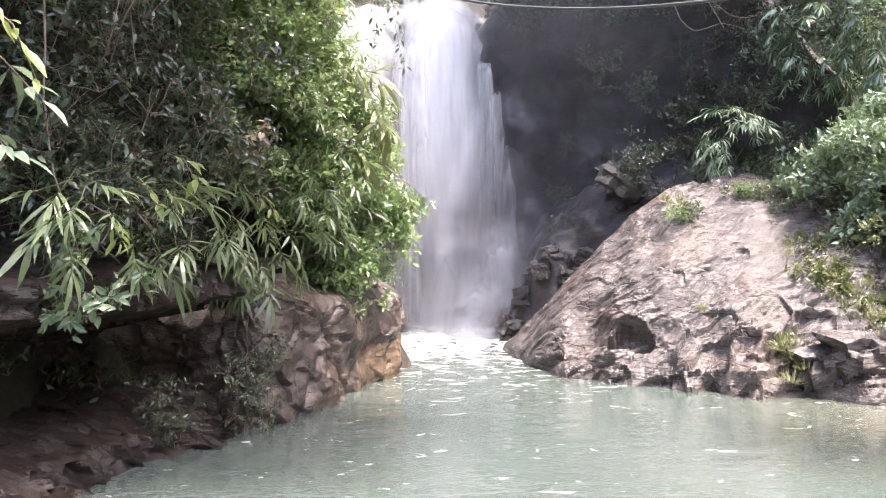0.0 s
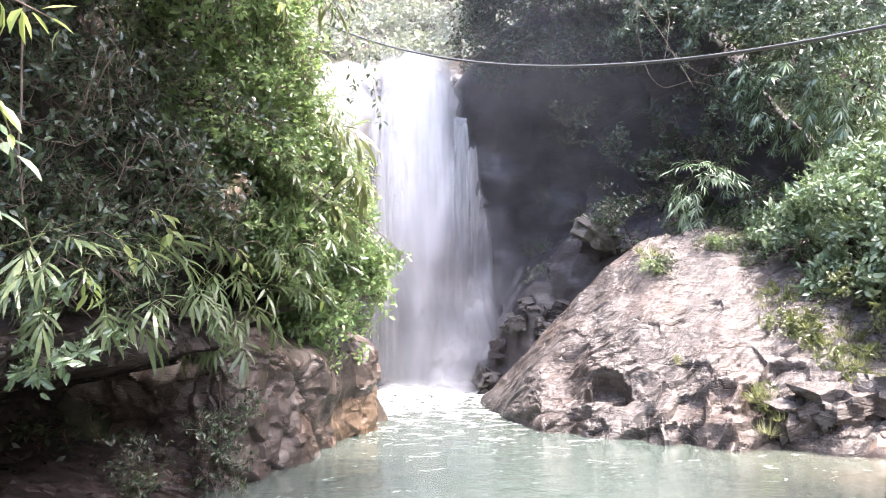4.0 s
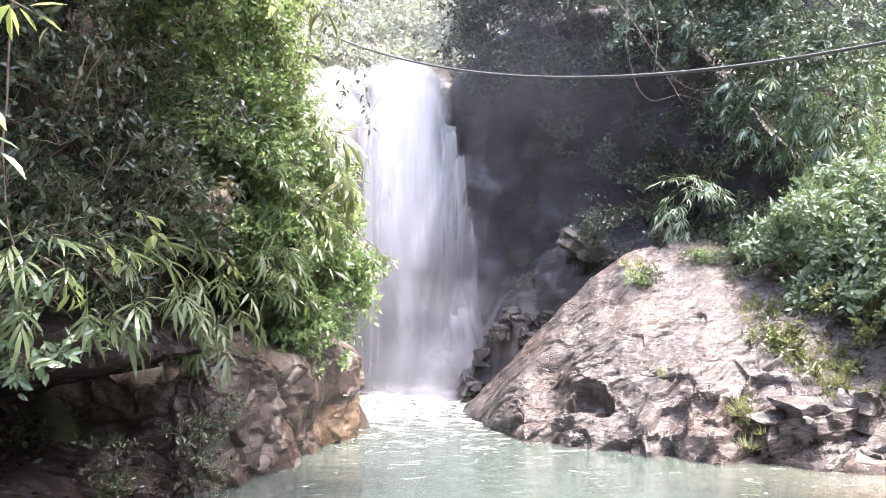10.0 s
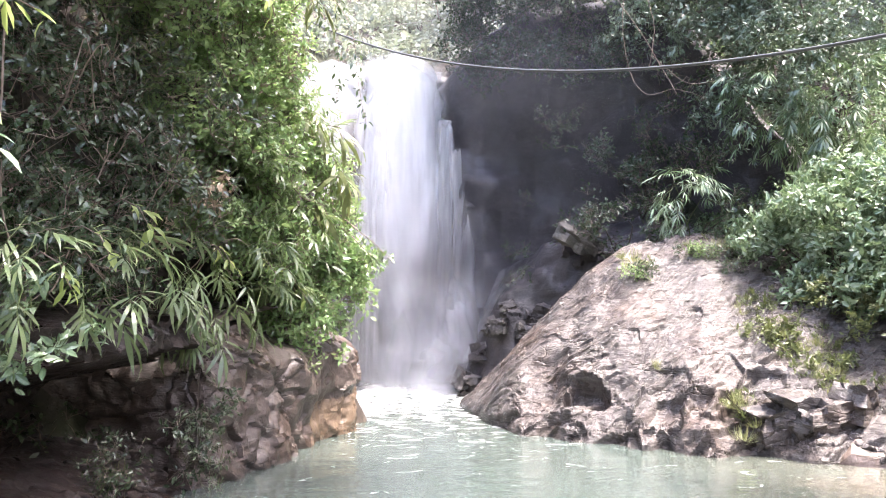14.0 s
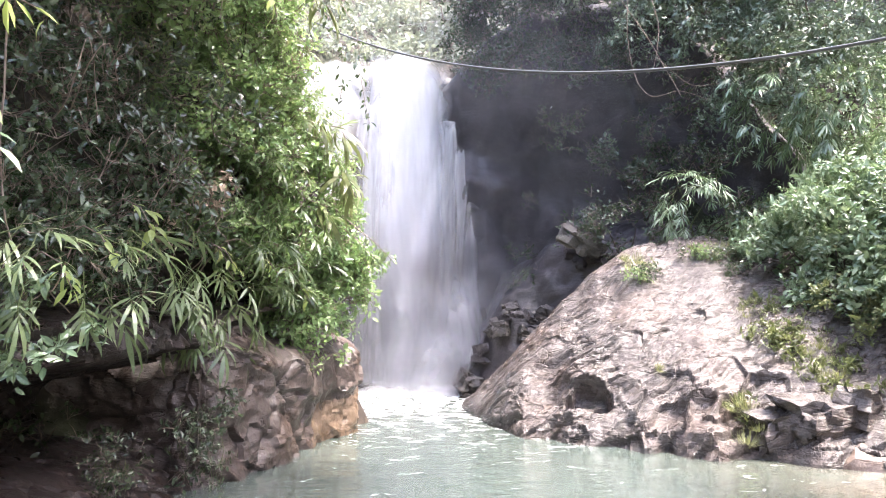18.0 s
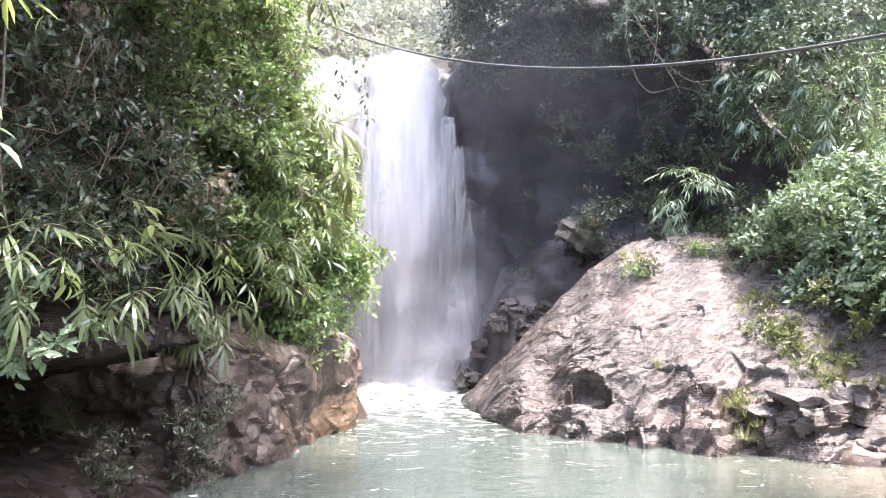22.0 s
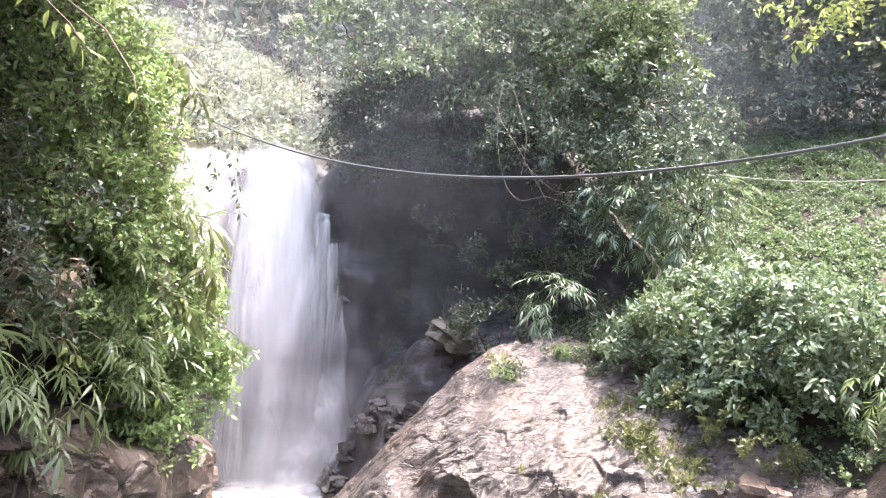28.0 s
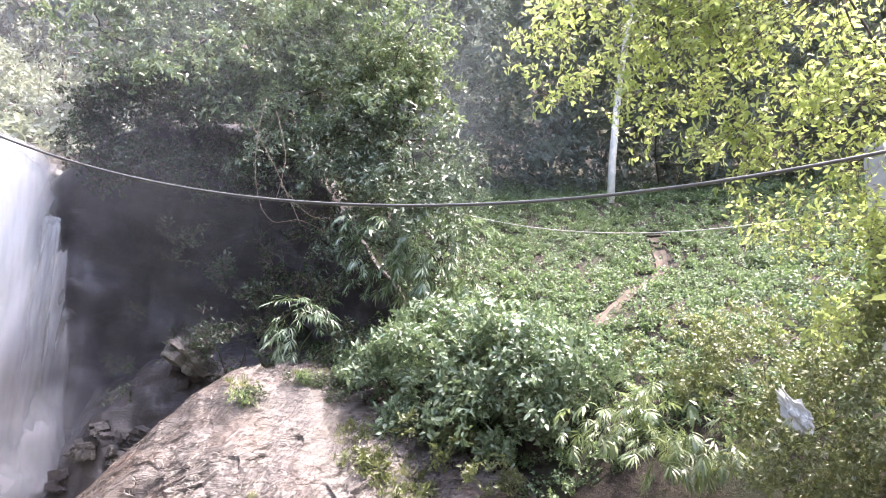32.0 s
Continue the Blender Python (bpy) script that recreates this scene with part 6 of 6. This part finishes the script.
plant("dry_branch", at(-15.5, 8.9, 2.6), "withered branch with pale dry leaves in the shrubs", "branch", [blob(-13.6, 8.1, 2.75, 0.22, 0.15, 0.2)], P_DEAD, 10, 31, stem_r=0.008, scale=0.8, spray="dry_twig")
plant("dry_branch", at(-18, 8.2, 2.0), "withered branch with pale dry leaves in the shade", "branch", [blob(-17, 7.4, 2.25, 0.3, 0.15, 0.2)], P_DEAD, 8, 32, stem_r=0.008, scale=0.7, spray="dry_twig")
# a sunlit branch close by, reaching in from above the bank
YELLOW_BLADES = [mesh_of("leaf", *leaf_shape(1.0, w, c), LEAF_YELLOW, False) for w, c in ((0.36, 0.4), (0.42, 0.8), (0.32, 0.2))]
BROAD_BLADES = [mesh_of("leaf", *leaf_shape(1.0, w, c), LEAF_BROAD, False) for w, c in ((0.34, 0.4), (0.4, 0.9))]


def leafy_branch(points, label, blades, count, size, seed):
    """A thin branch with single leaves along it, drooping from its end."""
    rng = random.Random(seed)
    pts = [Vector(p) for p in points]
    top = thing("overhanging_branch", pts[0], label, "branch", "overhanging branches")
    stem("stem", pts, 0.008, 0.003, TWIG, top)
    for i in range(count):
        k = rng.uniform(0.45, 1.0) * (len(pts) - 1)
        a, b = pts[min(int(k), len(pts) - 2)], pts[min(int(k), len(pts) - 2) + 1]
        p = a.lerp(b, k - min(int(k), len(pts) - 2))
        way = ((b - a).normalized() * 0.6 + rand_dir(rng) * 0.9 - Vector((0, 0, 0.45))).normalized()
        m = Matrix([list(r) for r in frame_of(way, Vector((rng.uniform(-0.5, 0.5), rng.uniform(-0.6, 0.2), 1)))]).to_4x4()
        child("leaf", rng.choice(blades), top, m=Matrix.Translation(p - pts[0] + way * 0.03) @ m @ Matrix.Scale(size * rng.uniform(0.7, 1.15), 4))


PALE_BLADES = [mesh_of("leaf", *leaf_shape(1.0, w, c), LEAF_BAMBOO, False) for w, c in ((0.5, 0.3), (0.45, 0.6))]
leafy_branch([at(-5.0, 9.3, 2.75), at(-3.4, 9.1, 2.5), at(-2.0, 9.0, 2.32), at(-0.8, 9.0, 2.13)], "pale-leaved sprig reaching out before the falls", PALE_BLADES, 30, 0.085, 61)
leafy_branch([at(-5.0, 9.3, 2.6), at(-3.6, 9.1, 2.4), at(-2.4, 9.0, 2.2), at(-1.5, 9.0, 2.05)], "pale-leaved sprig reaching out before the falls", PALE_BLADES, 26, 0.085, 62)
LONG_BLADES = [mesh_of("leaf", *leaf_shape(1.0, w, c, slim=True), LEAF_LIME, False) for w, c in ((0.12, 0.25), (0.14, 0.45))]
for k, (b, z) in enumerate(((-4.9, 3.05), (-4.0, 2.8), (-7.6, 4.45), (-6.5, 3.55), (-4.6, 3.4), (-6.0, 4.9), (-5.6, 2.5), (-7.2, 5.3))):
    leafy_branch([at(b - 3.0, 9.5, z + 0.1), at(b - 1.2, 9.1, z + 0.3), at(b - 0.1, 8.9, z + 0.24), at(b + 0.5, 8.8, z + 0.02)], "sunlit bamboo shoot with long drooping leaves beside the falls", LONG_BLADES, 13, 0.4, 400 + k)
leafy_branch([at(-38, 4.4, 3.3), at(-32, 4.3, 3.25), at(-27.5, 4.2, 3.12), at(-24.2, 4.2, 3.02)], "sunlit yellow-green leafy branch hanging close overhead", YELLOW_BLADES, 9, 0.17, 33)
leafy_branch([at(-38, 4.4, 3.1), at(-32, 4.3, 2.95), at(-28.6, 4.2, 2.7), at(-27.3, 4.2, 2.45)], "sunlit yellow-green leafy branch hanging close overhead", YELLOW_BLADES, 8, 0.16, 36)
for k, (b, d, z) in enumerate(((-20.4, 5.7, 1.95), (-22.8, 5.5, 1.75), (-12.4, 7.5, 2.0), (-9.4, 8.2, 1.95), (-7.2, 8.7, 1.7), (-18.0, 6.1, 2.2))):
    leafy_branch([at(b - 3, d + 0.5, z + 0.1), at(b - 1.4, d + 0.2, z + 0.2), at(b - 0.3, d, z + 0.12), at(b + 0.5, d - 0.1, z - 0.05)], "yellow-green leafy shoot among the bank bamboo", YELLOW_BLADES, 9, 0.13, 500 + k)
leafy_branch([at(-38, 4.6, 2.95), at(-32, 4.5, 2.8), at(-29.2, 4.5, 2.6), at(-27.2, 4.5, 2.42)], "pale broad-leaved twig hanging at the edge of the bank", BROAD_BLADES, 10, 0.19, 35)
leafy_branch([at(-38, 4.6, 2.5), at(-32, 4.5, 2.4), at(-29.4, 4.5, 2.2), at(-27.8, 4.5, 2.05)], "pale broad-leaved twig hanging at the edge of the bank", BROAD_BLADES, 8, 0.17, 37)
leafy_branch([at(-26, 4.6, 4.2), at(-18, 4.5, 3.95), at(-14.2, 4.4, 3.66), at(-12.8, 4.4, 3.5)], "yellow-green leaves dangling from an overhead branch", YELLOW_BLADES, 9, 0.11, 34)
leafy_branch([at(-18, 4.9, 4.2), at(-12, 4.7, 3.8), at(-9.8, 4.6, 3.5), at(-9.3, 4.6, 3.3)], "yellow-green leaves dangling from an overhead branch", YELLOW_BLADES, 4, 0.10, 38)


# ---- odds and ends on the slope ----
def bag():
    bm = bmesh.new()
    bmesh.ops.create_icosphere(bm, subdivisions=4, radius=0.5)
    for v in bm.verts:
        n = v.co.normalized()
        r = 1 + 0.5 * fbm(n, 2.2, 4) + 0.3 * abs(fbm(n, 5, 3))
        v.co = Vector((n.x * 0.10 * r * (0.6 if n.z > 0.3 else 1), n.y * 0.06 * r, n.z * (0.17 if n.z < 0 else 0.24) * r))
    me = bpy.data.meshes.new("plastic_bag")
    bm.to_mesh(me)
    bm.free()
    me.materials.append(PLASTIC)
    ob = new("plastic_bag", me)
    ob.matrix_basis = Matrix.Translation(at(55.2, 8.0, 1.9)) @ pose(0, 0, 0, 0, -38, -30) @ Matrix.Scale(0.95, 4)
    tagged(ob, "crumpled white plastic bag caught in the undergrowth", "bag")


bag()


def big_leaf(place, turn, tilt, size, height, label):
    """A taro-like plant: long stalks with broad heart-shaped blades."""
    top = thing("taro_plant", place, label, "plant", "taro plants")
    rng = random.Random(int(size * 100))
    for i in range(3):
        tip = Vector((rng.uniform(-0.3, 0.3), rng.uniform(-0.3, 0.1), height * rng.uniform(0.85, 1.05)))
        stem("stalk", [place, place + tip * 0.5 + Vector((0.03, 0, 0.04)), place + tip], 0.012, 0.007, GREEN_STEM, top)

        def fn(u, v):
            w = math.sin(math.pi * min(1, v * 0.93 + 0.07)) ** 0.7 * (1 - 0.35 * v)
            x = (u - 0.5) * w
            return Vector((x, v - 0.25, 0.22 * abs(x) - 0.3 * v * v + 0.02 * math.sin(v * 30) * abs(x))) * size
        me = grid(9, 14, fn, "blade", LEAF_COVER if size < 0.4 else LEAF_LIME)
        child("blade", me, top, m=Matrix.Translation(tip) @ pose(0, 0, 0, tilt + rng.uniform(-15, 15), 0, turn + i * 70))


big_leaf(at(60.3, 6.9, 0.45), 150, 15, 0.42, 2.25, "broad-leaved taro plant lit from above")


def pole(place, height, w, label):
    bm = bmesh.new()
    bmesh.ops.create_cube(bm, size=1)
    bmesh.ops.bevel(bm, geom=bm.edges[:], offset=0.06, segments=2, affect="EDGES")
    for v in bm.verts:
        v.co = Vector((v.co.x * w, v.co.y * w, v.co.z * height))
    me = bpy.data.meshes.new("post")
    bm.to_mesh(me)
    bm.free()
    me.materials.append(CONCRETE)
    ob = new("post", me)
    ob.location = Vector(place) + Vector((0, 0, height / 2 - 0.1))
    tagged(ob, label, "post")


pole(at(61.2, 10.5, 2.1), 3.2, 0.28, "square grey concrete post half hidden by leaves")


def sticks():
    rng = random.Random(3)
    for k in range(2):
        d = 16.3 + 0.25 * k
        a, b = at(45.4, d), at(47.6, d + rng.uniform(-0.6, -0.2))
        a.z, b.z = ground_height(a.x, a.y) + 0.1, ground_height(b.x, b.y) + 0.12
        v, f = tube(bent(a, b, rng, 0.02, 6), [0.03] * 6, 6)
        tagged(new("stick", mesh_of("stick", v, f, BARK)), "fallen brown stick lying across the path", "stick", "sticks on the path")


sticks()
